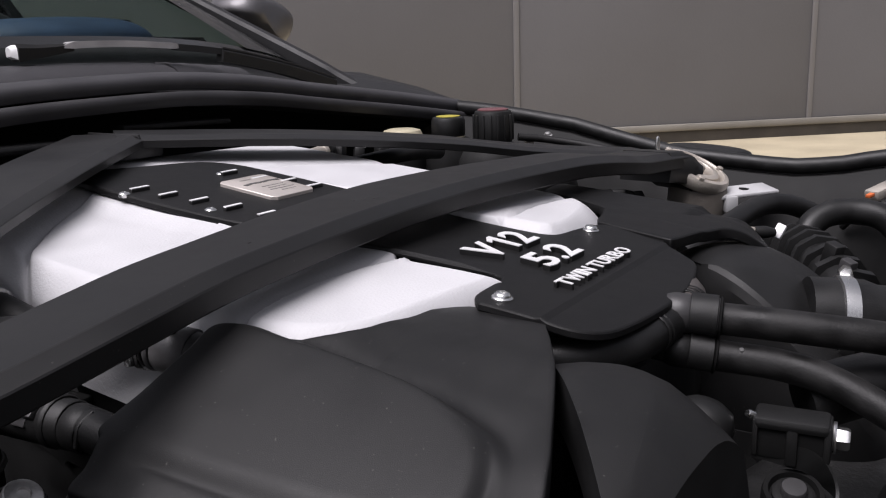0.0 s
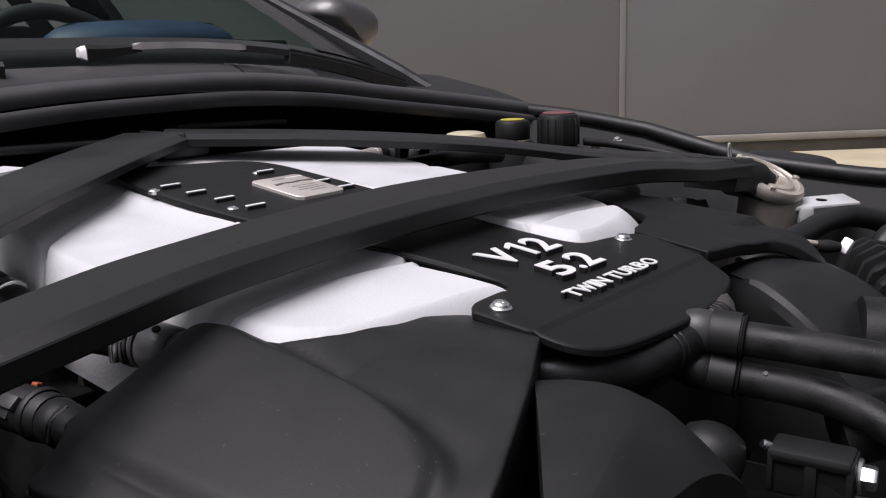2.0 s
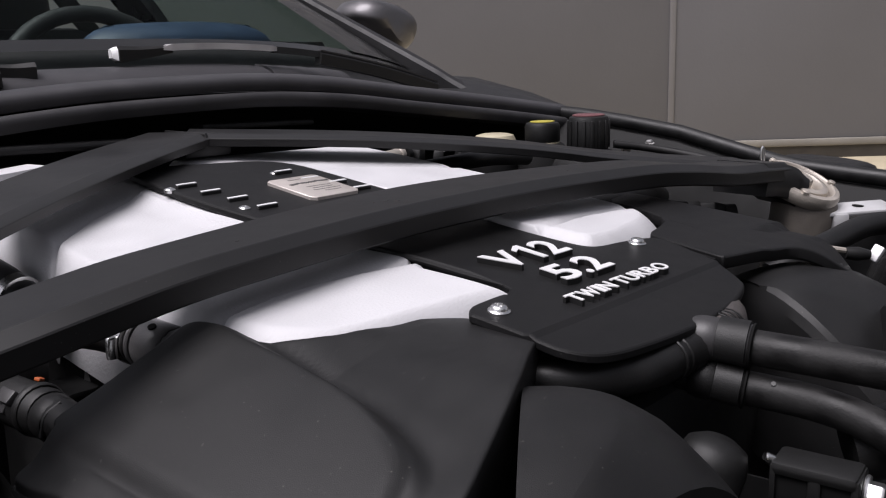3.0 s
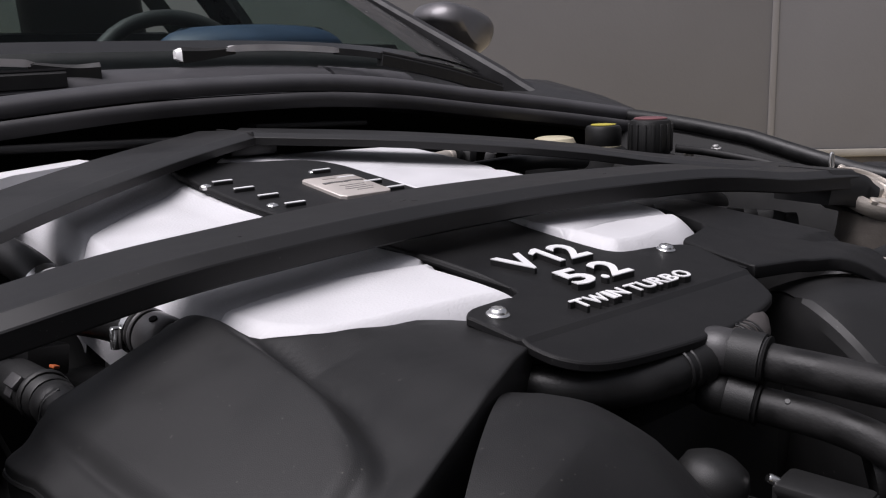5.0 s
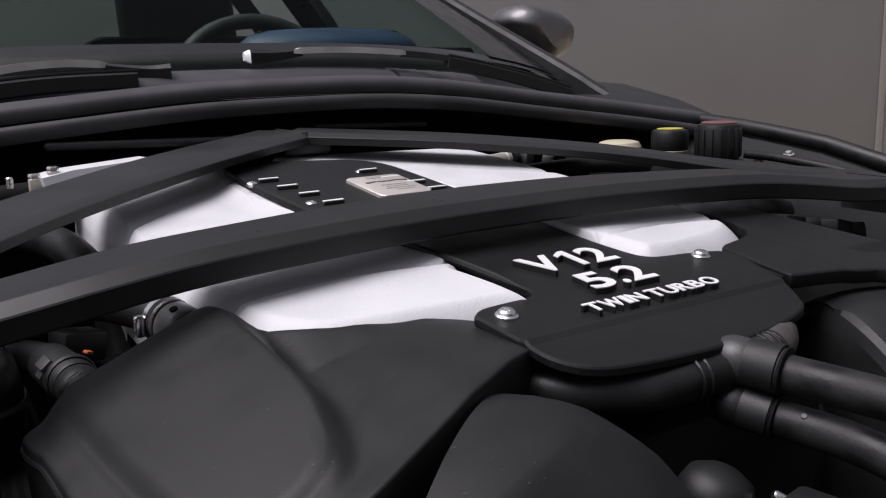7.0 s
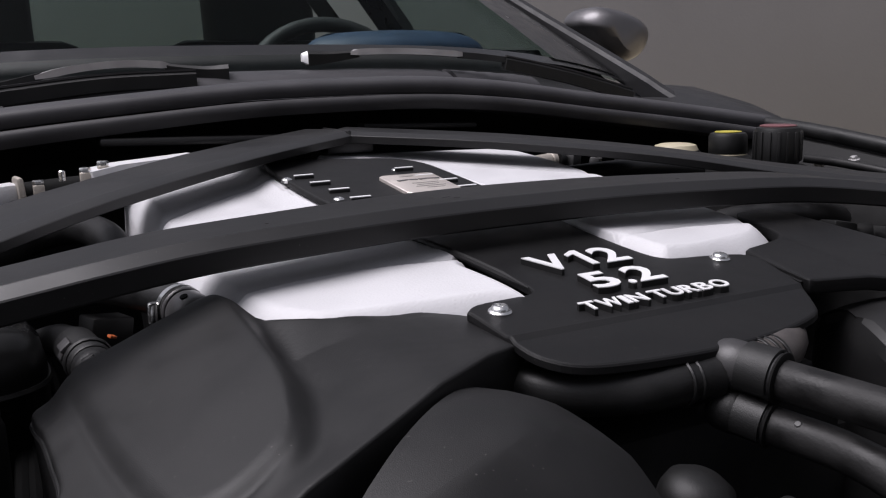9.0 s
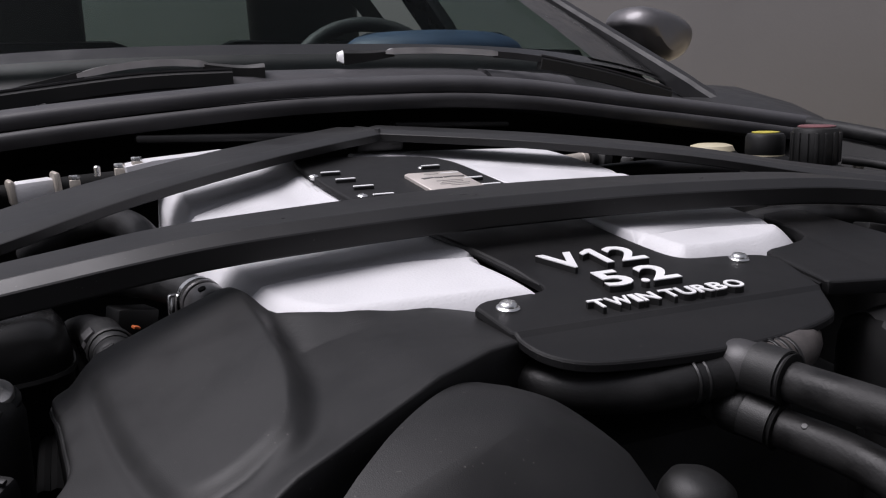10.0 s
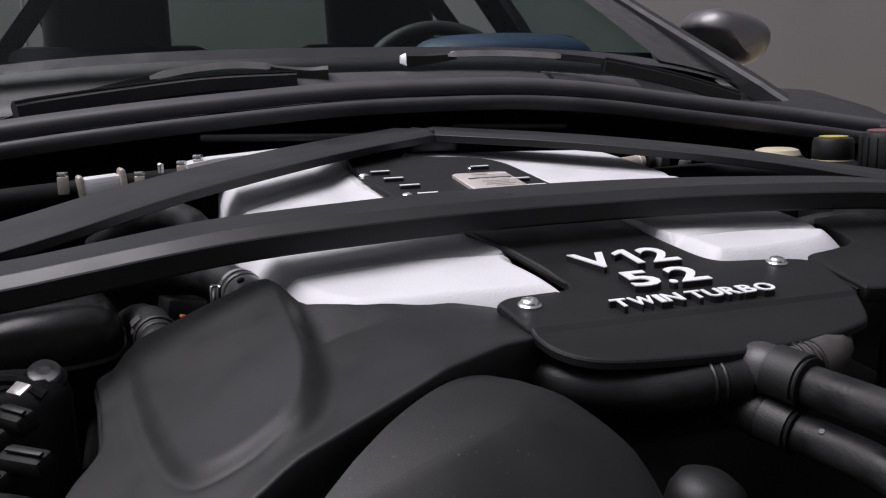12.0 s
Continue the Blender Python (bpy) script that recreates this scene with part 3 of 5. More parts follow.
part("raised_lip", sweep(bmesh.new(), lip_path, ring_profile(0.0024, 8), scale=[min(1.0, 0.15 + i * 0.22, 0.15 + (len(lip_path) - 1 - i) * 0.2) for i in range(len(lip_path))]), COVER, cover)


def letters(glyphs, y0, y1):
    """Raised letters in one line, each between its own x limits, from foot y0 to head y1."""
    def span(me, k):
        v = [p.co[k] for p in me.vertices]
        return min(v), max(v)
    def outline_of(ch):
        if ch == "1":
            me = bpy.data.meshes.new("glyph")
            pts = [(0.55, 0.0), (1.0, 0.0), (1.0, 0.73), (0.66, 0.73), (0.0, 0.60), (0.0, 0.48), (0.55, 0.57)]
            me.from_pydata([(x * 0.4, y, 0.0) for x, y in pts], [], [(0, 1, 2, 3, 6), (3, 4, 5, 6)])
            return me
        cu = bpy.data.curves.new("glyph", "FONT")
        cu.body, cu.size, cu.extrude, cu.resolution_u, cu.offset = ch, 1.0, 0.0, 3, 0.022
        tmp = bpy.data.objects.new("glyph", cu)
        scene.collection.objects.link(tmp)
        me = bpy.data.meshes.new_from_object(tmp.evaluated_get(bpy.context.evaluated_depsgraph_get()))
        bpy.data.objects.remove(tmp)
        return me
    foot, head = span(outline_of("T"), 1)
    for ch, x0, x1 in glyphs:
        me = outline_of(ch)
        lo, hi = span(me, 0)
        for top_face in (False, True):
            bm = bmesh.new()
            bm.from_mesh(me)
            bmesh.ops.remove_doubles(bm, verts=bm.verts, dist=0.0005)
            for v in bm.verts:
                x, y = x0 + (v.co.x - lo) / (hi - lo) * (x1 - x0), y0 + (v.co.y - foot) / (head - foot) * (y1 - y0)
                v.co = (x, y, zc(x, y) + (0.0036 if top_face else 0.0))
            r = bmesh.ops.extrude_face_region(bm, geom=bm.faces[:])
            for v in r["geom"]:
                if isinstance(v, bmesh.types.BMVert):
                    v.co.z += 0.0006 if top_face else 0.0035
            if top_face:
                part("face", bm, LETTER, body, "satin silver letter face", 30)
            else:
                body = part("letter", bm, COVER, cover, "raised black letter body", 30)


letters((("V", -0.0355, -0.0108), ("1", -0.0062, 0.0050), ("2", 0.0108, 0.0302)), 0.0245, 0.0515)
letters((("5", -0.0232, -0.0038), (".", -0.0002, 0.0048), ("2", 0.0070, 0.0268)), -0.0115, 0.0130)
pen = -0.0492
row = []
for ch, w in (("T", 9.0), ("W", 13.5), ("I", 3.4), ("N", 10.0), (" ", 2.2), ("T", 9.0), ("U", 9.6), ("R", 9.2), ("B", 8.8), ("O", 11.5)):
    if ch != " ":
        row.append((ch, pen, pen + w * 0.00105))
    pen += (w + 1.25) * 0.00105
letters(row, -0.0368, -0.0258)

for x, y in ((-0.089, -0.0120), (0.091, 0.0125)):
    at = (x, y, zc(x, y))
    b = part("bolt", lathe([(0.0066, -0.002), (0.0066, 0.0008), (0.0061, 0.0013), (0.0052, 0.0017), (0.0049, 0.0028), (0.0040, 0.0037), (0.0026, 0.0041), (0.0024, 0.0026), (0.0, 0.0024)], at, (0, -SLOPE, 1), 24), STEEL, cover, "bright button-head bolt")
for x, y in ((-0.082, 0.241), (-0.099, 0.318), (0.004, 0.322), (0.030, 0.243)):
    part("bolt", lathe([(0.0046, -0.002), (0.0046, 0.0006), (0.0038, 0.0012), (0.0030, 0.0017), (0.0016, 0.0019), (0.0012, 0.0010), (0.0, 0.0009)], (x, y, zc(x, y)), (0, -SLOPE, 1), 18), STEEL, cover)
for xs, ys in (((-0.0935, -0.089, -0.083, -0.077, -0.073), (0.317, 0.289, 0.261, 0.231, 0.2005)), ((0.0, 0.004, 0.0165, 0.0205, 0.0235), (0.316, 0.2835, 0.262, 0.236, 0.203))):
    for x, y in zip(xs, ys):
        r = part("rib", box((0.0175, 0.0036, 0.007), (x + 0.0098, y + 0.002, zc(x, y) - 0.0006), (7, 0, 0), 0.0008), COVER, cover)
        # thin pale silver strip along the rib's top
        part("pale_top", box((0.0170, 0.0030, 0.0007), (x + 0.0098, y + 0.0019, zc(x, y) + 0.0031), (7, 0, 0)), LETTER, r)
pq = [Vector(q) for q in ((-0.0265, 0.2335), (-0.0225, 0.2295), (0.0185, 0.2295), (0.0225, 0.2335), (0.0240, 0.2900), (0.0200, 0.2935), (-0.0225, 0.2935), (-0.0265, 0.2900))]
plq = part("plaque", plate(pq, [(0, 0.0), (0, 0.0024), (0.0004, 0.0028), (0.0009, 0.003)], zc), PLAQUE, cover, "brushed nickel maker's plaque", 30)
for i, (y, w, x) in enumerate(((0.259, 0.024, 0.002), (0.2535, 0.020, 0.002), (0.248, 0.027, 0.002), (0.2425, 0.016, 0.004))):
    part("print_bar", box((w, 0.0013, 0.0004), (x, y, zc(0, y) + 0.0031), (7, 0, 0)), INK, plq)
WING = material("dark_logo_enamel", (0.07, 0.068, 0.066), 0.5, bump=0.0)
for x, w, a in ((-0.0125, 0.012, 14), (-0.003, 0.007, -10), (0.005, 0.007, 10), (0.0145, 0.012, -14)):
    part("mark", box((w, 0.0034, 0.0004), (x, 0.271, zc(0, 0.271) + 0.0031), (7, 0, a)), WING, plq)
part("print_bar", box((0.013, 0.0016, 0.0004), (-0.004, 0.284, zc(0, 0.284) + 0.0031), (7, 0, 0)), INK, plq)

# pale intake plenums, one over each bank, with trenches that clear the brace
def trench(d, deep, near, far):
    """Depth below the lid at distances d behind a trench's near edge: a quick fall, a floor, and a far wall that rolls over into the lid."""
    fall = np.sin(np.pi / 2 * np.clip(d / 0.004, 0, 1)) ** 1.4
    roll = 1 - np.sqrt(np.clip(1 - np.clip((far - d) / (far - near), 0, 1) ** 2, 0, 1))
    return deep * np.where((d > 0) & (d < far), np.where(d < near, fall, roll), 0.0)


def plenum(left, right, level, ridge, ridge_back, side_x):
    """level: height at the origin, rise along y, fall outwards; the two ridges are the near edges of the trenches under the brace's bars."""
    t = thing("intake_plenum", "pale silver crinkle-painted intake plenum under the strut brace", "intake plenum", group="intake plenums")
    left, right = [[tuple(p[:2]) for p in spline([(*q, 0) for q in side], 4)] for side in (left, right)]
    ly, lx = list(np.maximum.accumulate([q[1] for q in left])), [q[0] for q in left]
    ry, rx = list(np.maximum.accumulate([q[1] for q in right])), [q[0] for q in right]
    y0, y1 = left[0][1], left[-1][1]
    ys = np.concatenate([np.arange(y0, y0 + 0.02, 0.0006), np.arange(y0 + 0.02, y1, 0.0011), [y1]])
    u = 0.5 - 0.5 * np.cos(np.pi * np.linspace(0, 1, 111))
    xl, xr = np.interp(ys, ly, lx), np.interp(ys, ry, rx)
    X = xl[:, None] + (xr - xl)[:, None] * u[None, :]
    Y = np.repeat(ys[:, None], len(u), axis=1)
    edge = list(zip(lx, ly)) + list(zip(rx, ry))[::-1]
    gap = np.full(X.shape, 9.0)
    inner = list(zip(rx, ry)) if side_x < 0 else list(zip(lx, ly))
    for (ax, ay), (bx, by) in zip(edge, edge[1:] + edge[:1]):
        ex, ey = bx - ax, by - ay
        sharp = 2.6 if (ax, ay) in inner and (bx, by) in inner and min(ay, by) > 0.065 else 1.0
        k = np.clip(((X - ax) * ex + (Y - ay) * ey) / max(ex * ex + ey * ey, 1e-12), 0, 1)
        gap = np.minimum(gap, sharp * np.hypot(X - ax - ex * k, Y - ay - ey * k))
    roll = 0.0120 + 0.003 * np.clip((-0.16 - X) / 0.04, 0, 1) + 0.004 * np.clip((X - 0.085) / 0.04, 0, 1) * np.clip((0.075 - Y) / 0.02, 0, 1)
    d = np.clip(gap / roll, 0, 1)
    Z = level[0] + level[1] * Y + level[2] * (X - math.copysign(0.065, side_x))
    Z -= 0.0125 * (1 - d) ** 1.6
    near = Y - np.interp(X, [q[0] for q in ridge], [q[1] for q in ridge])
    back = 0.8 * (Y - np.interp(X, [q[0] for q in ridge_back], [q[1] for q in ridge_back]))
    ease = np.clip((X - 0.050) / 0.085, 0.0, 1.0) if side_x > 0 else np.ones(X.shape)
    ease = ease * ease * (3 - 2 * ease)
    Z -= np.maximum(trench(near, 0.0085, 0.005, 0.021) * ease, trench(back, 0.0080, 0.006, 0.024))
    e = np.clip(1 - ((X - xl[:, None]) if side_x < 0 else (xr[:, None] - X)) / 0.015, 0, 1)
    Z -= 0.013 * (1 - np.sqrt(1 - e * e)) * np.clip((Y - 0.11) / 0.05, 0, 1)
    if side_x < 0:
        rim_x = np.interp(Y, (0.16, 0.18, 0.24, 0.32, 0.36), (-0.078, -0.083, -0.094, -0.100, -0.100))
        Z += 0.0062 * np.clip((X - rim_x + 0.028) / 0.028, 0, 1) ** 1.5 * np.clip((Y - 0.17) / 0.05, 0, 1)
        Z = np.where((X > rim_x - 0.006) & (Y > 0.17), np.minimum(Z, 0.7803 + SLOPE * Y - 0.0070), Z)
    rows = [[Vector(q) for q in zip(X[i], Y[i], Z[i])] for i in range(len(ys))]
    fall = [0.012 + (0.030 * max(0.0, min(1.0, (r[0].y - 0.09) / 0.04)) if side_x < 0 else 0.0) for r in rows]
    rows = [[r[0] - Vector((0.002 if side_x < 0 else 0.0, 0, f))] + r + [r[-1] - Vector((0, 0, 0.012))] for r, f in zip(rows, fall)]
    rows.insert(0, [Vector((q.x, q.y, rows[0][0].z)) for q in rows[0]])
    rows.append([Vector((q.x, q.y, rows[-1][0].z)) for q in rows[-1]])
    skirt = [r[0] for r in rows[::4]] + [r[-1] for r in rows[::4]][::-1]
    mid = sum(skirt, Vector()) / len(skirt)
    part("lower_body", loft([[q + Vector((0, 0, 0.003)) + (mid - q) * 0.02 for q in skirt], [q + (mid - q) * 0.05 + Vector((0, 0, -0.02)) for q in skirt], [q + (mid - q) * 0.08 + Vector((0, 0, -0.07)) for q in skirt]], True), DARK, t, "dark casting below the pale lid")
    part("lid", loft(rows), SILVER, t, smooth=60)
    return t


plenum([(-0.064, -0.005), (-0.078, 0.001), (-0.104, 0.0065), (-0.140, 0.0125), (-0.160, 0.0165), (-0.177, 0.0230), (-0.190, 0.0340), (-0.200, 0.0470), (-0.207, 0.0600), (-0.2115, 0.0780), (-0.2155, 0.10), (-0.219, 0.13), (-0.2205, 0.2), (-0.2205, 0.27), (-0.218, 0.36), (-0.214, 0.45)],
       [(-0.060, -0.005), (-0.0575, 0.000), (-0.0575, 0.03), (-0.063, 0.074), (-0.064, 0.080), (-0.058, 0.092), (-0.058, 0.16), (-0.069, 0.24), (-0.073, 0.28), (-0.073, 0.34), (-0.080, 0.365), (-0.084, 0.41), (-0.08, 0.45)],
       (0.7838, 0.0885, 0.05), [(-0.23, 0.080), (-0.203, 0.0825), (-0.185, 0.0865), (-0.165, 0.089), (-0.130, 0.0885), (-0.100, 0.0825), (-0.066, 0.0725), (-0.05, 0.0685)],
       [(-0.23, 0.245), (-0.203, 0.2785), (-0.165, 0.314), (-0.130, 0.339), (-0.100, 0.355), (-0.075, 0.362)], -0.209)
plenum([(0.080, 0.0225), (0.062, 0.0265), (0.0548, 0.036), (0.0525, 0.048), (0.0508, 0.072), (0.0492, 0.090), (0.0500, 0.150), (0.0515, 0.165), (0.053, 0.22), (0.050, 0.31), (0.045, 0.338), (0.024, 0.364), (-0.016, 0.382), (-0.03, 0.40), (-0.03, 0.45)],
       [(0.100, 0.0225), (0.126, 0.026), (0.146, 0.0305), (0.163, 0.037), (0.177, 0.049), (0.184, 0.062), (0.187, 0.078), (0.193, 0.12), (0.198, 0.2), (0.202, 0.3), (0.206, 0.40), (0.20, 0.45)],
       (0.7870, 0.0885, -0.03), [(0.03, 0.050), (0.048, 0.058), (0.070, 0.066), (0.095, 0.071), (0.118, 0.0725), (0.160, 0.0705), (0.187, 0.063), (0.21, 0.055)],
       [(0.0, 0.318), (0.045, 0.326), (0.070, 0.330), (0.105, 0.328), (0.150, 0.303), (0.190, 0.272), (0.215, 0.242)], 0.196)


# big black moulded covers over the air boxes
def airbox_cover(s, dx, dy, label):
    def P(x, y):
        return (s * x + dx, y + dy)
    def base(x, y):
        x, y = (x - dx) / s, y - dy
        flank = 0.778 + 0.273 * (x + 0.112) + 0.182 * (y + 0.054)
        deck = 0.7755 - 0.22 * max(0.0, -0.16 - x) + 0.03 * (y + 0.05)
        deck += 0.20 * max(0.0, y) * max(0.0, min(1.0, (-0.14 - x) / 0.04)) - 0.15 * max(0.0, x + 0.125)
        w = max(0.0, min(1.0, (-0.232 - x) / 0.05))
        front = float(np.interp(x, (-0.212, -0.2, -0.177, -0.14, -0.104, -0.07), (0.078, 0.047, 0.023, 0.0125, 0.0065, -0.002)))
        deck += 0.0006 * math.exp(-((y - front) / 0.020) ** 2) * max(0.0, min(1.0, (-0.085 - x) / 0.02)) * max(0.0, min(1.0, (x + 0.222) / 0.008))
        turn = 0.6 * max(0.0, -0.293 - x) * max(0.0, min(1.0, (y + 0.03) / 0.09))
        return deck + (flank - deck) * w * w * (3 - 2 * w) - turn
    def top(x, y):
        x, y = (x - dx) / s, y - dy
        return 0.786 + 0.41 * (x + 0.217) + 0.104 * (y - 0.086) - 1.2 * ((x + 0.25) ** 2 + 0.3 * (y - 0.0) ** 2) + 0.004
    t = thing("airbox_cover", label, "engine cover", group="airbox covers")
    o = [(-0.109, -0.0515), (-0.13, -0.0645), (-0.158, -0.081), (-0.183, -0.093), (-0.205, -0.103), (-0.226, -0.112), (-0.26, -0.122), (-0.30, -0.118), (-0.326, -0.09), (-0.330, -0.06), (-0.323, -0.036), (-0.310, -0.016), (-0.3105, 0.02), (-0.3125, 0.052), (-0.3152, 0.080), (-0.3156, 0.0875), (-0.3125, 0.0890), (-0.303, 0.0885), (-0.295, 0.0892), (-0.290, 0.094), (-0.265, 0.09), (-0.238, 0.089), (-0.219, 0.091), (-0.212, 0.074), (-0.199, 0.047), (-0.174, 0.0265), (-0.142, 0.017), (-0.11, 0.014), (-0.094, 0.006), (-0.090, -0.012), (-0.087, -0.028), (-0.095, -0.043)]
    o = spline([(*P(*q), 0) for q in o], 5, True)
    pad = [(-0.217, 0.083), (-0.215, 0.05), (-0.2145, 0.0), (-0.217, -0.04), (-0.2245, -0.07), (-0.232, -0.083), (-0.249, -0.0915), (-0.266, -0.091), (-0.274, -0.081), (-0.282, -0.05), (-0.289, 0.0), (-0.2925, 0.045), (-0.293, 0.07), (-0.290, 0.089), (-0.264, 0.087), (-0.238, 0.087)]
    pad = spline([(*P(*q), 0) for q in pad], 8, True)
    px, py = np.array([q[0] for q in pad]), np.array([q[1] for q in pad])
    qx, qy = np.roll(px, -1), np.roll(py, -1)

    def skin(x, y):
        """The shell's surface with the pad rising from it; the shell hugs the pad along its outer and front sides."""
        b, tt = base(x, y), top(x, y)
        ex, ey = qx - px, qy - py
        k = np.clip(((x - px) * ex + (y - py) * ey) / (ex * ex + ey * ey + 1e-15), 0, 1)
        gap = float(np.sqrt(np.min((px + k * ex - x) ** 2 + (py + k * ey - y) ** 2)))
        cross = (py > y) != (qy > y)
        inside = int(np.sum(x < (qx[cross] - px[cross]) * (y - py[cross]) / (qy[cross] - py[cross]) + px[cross])) % 2 == 1
        u, v = (x - dx) / s, y - dy
        near = max(0.0, min(1.0, (-0.222 - u) / 0.03)) * max(0.0, min(1.0, (0.080 - v) / 0.03))
        low = b + (tt - 0.0026 - b) * near * (1.0 if inside else max(0.0, 1 - (gap / 0.07) ** 1.6))
        d = gap if inside else -gap
        f = float(np.interp(d, (-0.022, -0.018, -0.014, -0.010, -0.0065, -0.0035, -0.0015, 0.0, 0.0015, 0.0035), (0.0, 0.035, 0.11, 0.25, 0.46, 0.70, 0.87, 0.955, 0.99, 1.0)))
        g = float(np.interp(d, (-0.004, 0.004), (0.0, 1.0)))
        f += (g - f) * near
        return low + (tt - low) * f - 0.003 * (1 - near) * math.exp(-((d + 0.013) / 0.006) ** 2) - 0.0016 * near * math.exp(-((d + 0.003) / 0.0035) ** 2)

    c = Vector(P(-0.253, -0.003))

    def reach(loop, a):
        """Distance from the pad's middle to an outline in a direction."""
        e = Vector((math.cos(a), math.sin(a)))
        best = 0.0
        for i in range(len(loop)):
            p0, p1 = Vector(loop[i][:2]) - c, Vector(loop[(i + 1) % len(loop)][:2]) - c
            den = e.cross(p1 - p0)
            if abs(den) > 1e-12:
                k = p0.cross(p1 - p0) / den
                m = p0.cross(e) / den
                if -1e-6 <= m <= 1 + 1e-6 and k > best:
                    best = k
        return best

    ways = sorted(math.atan2(q[1] - c.y, q[0] - c.x) for q in o)
    outer = [reach(o, a) for a in ways]
    inner = [min(reach(pad, a), r - 0.0008) for a, r in zip(ways, outer)]
    bm = bmesh.new()
    prev = None

    def ring(radii, drop):
        vs = []
        for a, r in zip(ways, radii):
            x, y = c.x + r * math.cos(a), c.y + r * math.sin(a)
            vs.append(bm.verts.new((x, y, skin(x, y) - drop)))
        if prev:
            bridge(bm, prev, vs)
        return vs

    for back, drop in ((0.003, 0.05), (0.0, 0.012), (0.0, 0.0016), (0.0004, 0.0006), (0.0012, 0.0001)):
        prev = ring([r - back for r in outer], drop)
    for k in (0.97, 0.88, 0.76, 0.64, 0.54, 0.45, 0.37, 0.30, 0.24, 0.19, 0.15, 0.11, 0.08, 0.05, 0.025, 0.0):
        prev = ring([i + (r - 0.002 - i) * k for i, r in zip(inner, outer)], 0.0)
    for k in (0.985, 0.97, 0.95, 0.92, 0.88, 0.8, 0.68, 0.52, 0.36, 0.2, 0.08):
        prev = ring([i * k for i in inner], 0.0)
    bm.faces.new(prev)
    part("shell", bm, COVER, t, smooth=60)
    rim = [q for q in o if q[0] * s + 0.0 < -0.30 and q[1] > -0.1]
    part("edge_bead", sweep(bmesh.new(), [Vector((q[0], q[1], skin(q[0], q[1]) - 0.006)) for q in rim], ring_profile(0.0016, 6)), COVER, t)
    return t


airbox_cover(1, 0.0, 0.0, "large black grained plastic airbox cover with a raised pad")

# flat lid over the other air box, its front end bent down over the duct
lid = thing("engine_side_cover", "flat black plastic side cover beside the pale plenum", "engine cover")


def side_z(x, y):
    end = max(0.0, -0.062 - y) + 0.35 * max(0.0, x - 0.175)
    return 0.7815 + 0.08 * y - 12.0 * end * end * (1.0 if y < -0.03 else 0.0) - 0.0012 * max(0.0, min(1.0, (x - 0.150 - 0.25 * (y + 0.05)) / 0.004))


corners = [(0.1215, 0.020), (0.1165, 0.004), (0.1105, -0.020), (0.1058, -0.0420), (0.1055, -0.0462), (0.1095, -0.0480), (0.130, -0.0525), (0.150, -0.0575), (0.168, -0.0640), (0.182, -0.0745), (0.198, -0.0860), (0.2165, -0.0915), (0.2320, -0.0870), (0.2375, -0.0720), (0.2385, -0.045), (0.2400, -0.01), (0.2415, 0.03), (0.2435, 0.07), (0.2440, 0.108), (0.238, 0.1135), (0.225, 0.113), (0.205, 0.110), (0.1955, 0.10), (0.190, 0.066), (0.181, 0.046), (0.166, 0.034), (0.146, 0.0275), (0.128, 0.0235)]
side = []
for i, a in enumerate(corners):
    b = corners[(i + 1) % len(corners)]
    for k in range(4):
        side.append(Vector((a[0] + (b[0] - a[0]) * k / 4, a[1] + (b[1] - a[1]) * k / 4)))
part("panel", dome(side, [(0.003, -0.010), (0.0008, -0.009), (0.0, -0.0075), (0.0, -0.0012), (0.0005, -0.0004), (0.0013, 0.0)], side_z, (0.93, 0.86, 0.78, 0.7, 0.6, 0.5, 0.4, 0.3, 0.2, 0.1)), PLATE, lid, smooth=30)
part("lip", sweep(bmesh.new(), [Vector((x, y, side_z(x, y) - 0.0040)) for x, y in [(0.1185, 0.012), (0.1115, -0.018), (0.1066, -0.0405)]], [(0.0022, -0.004), (0.0022, 0.0008), (-0.0005, 0.0014), (-0.0005, -0.004)]), PLATE, lid)


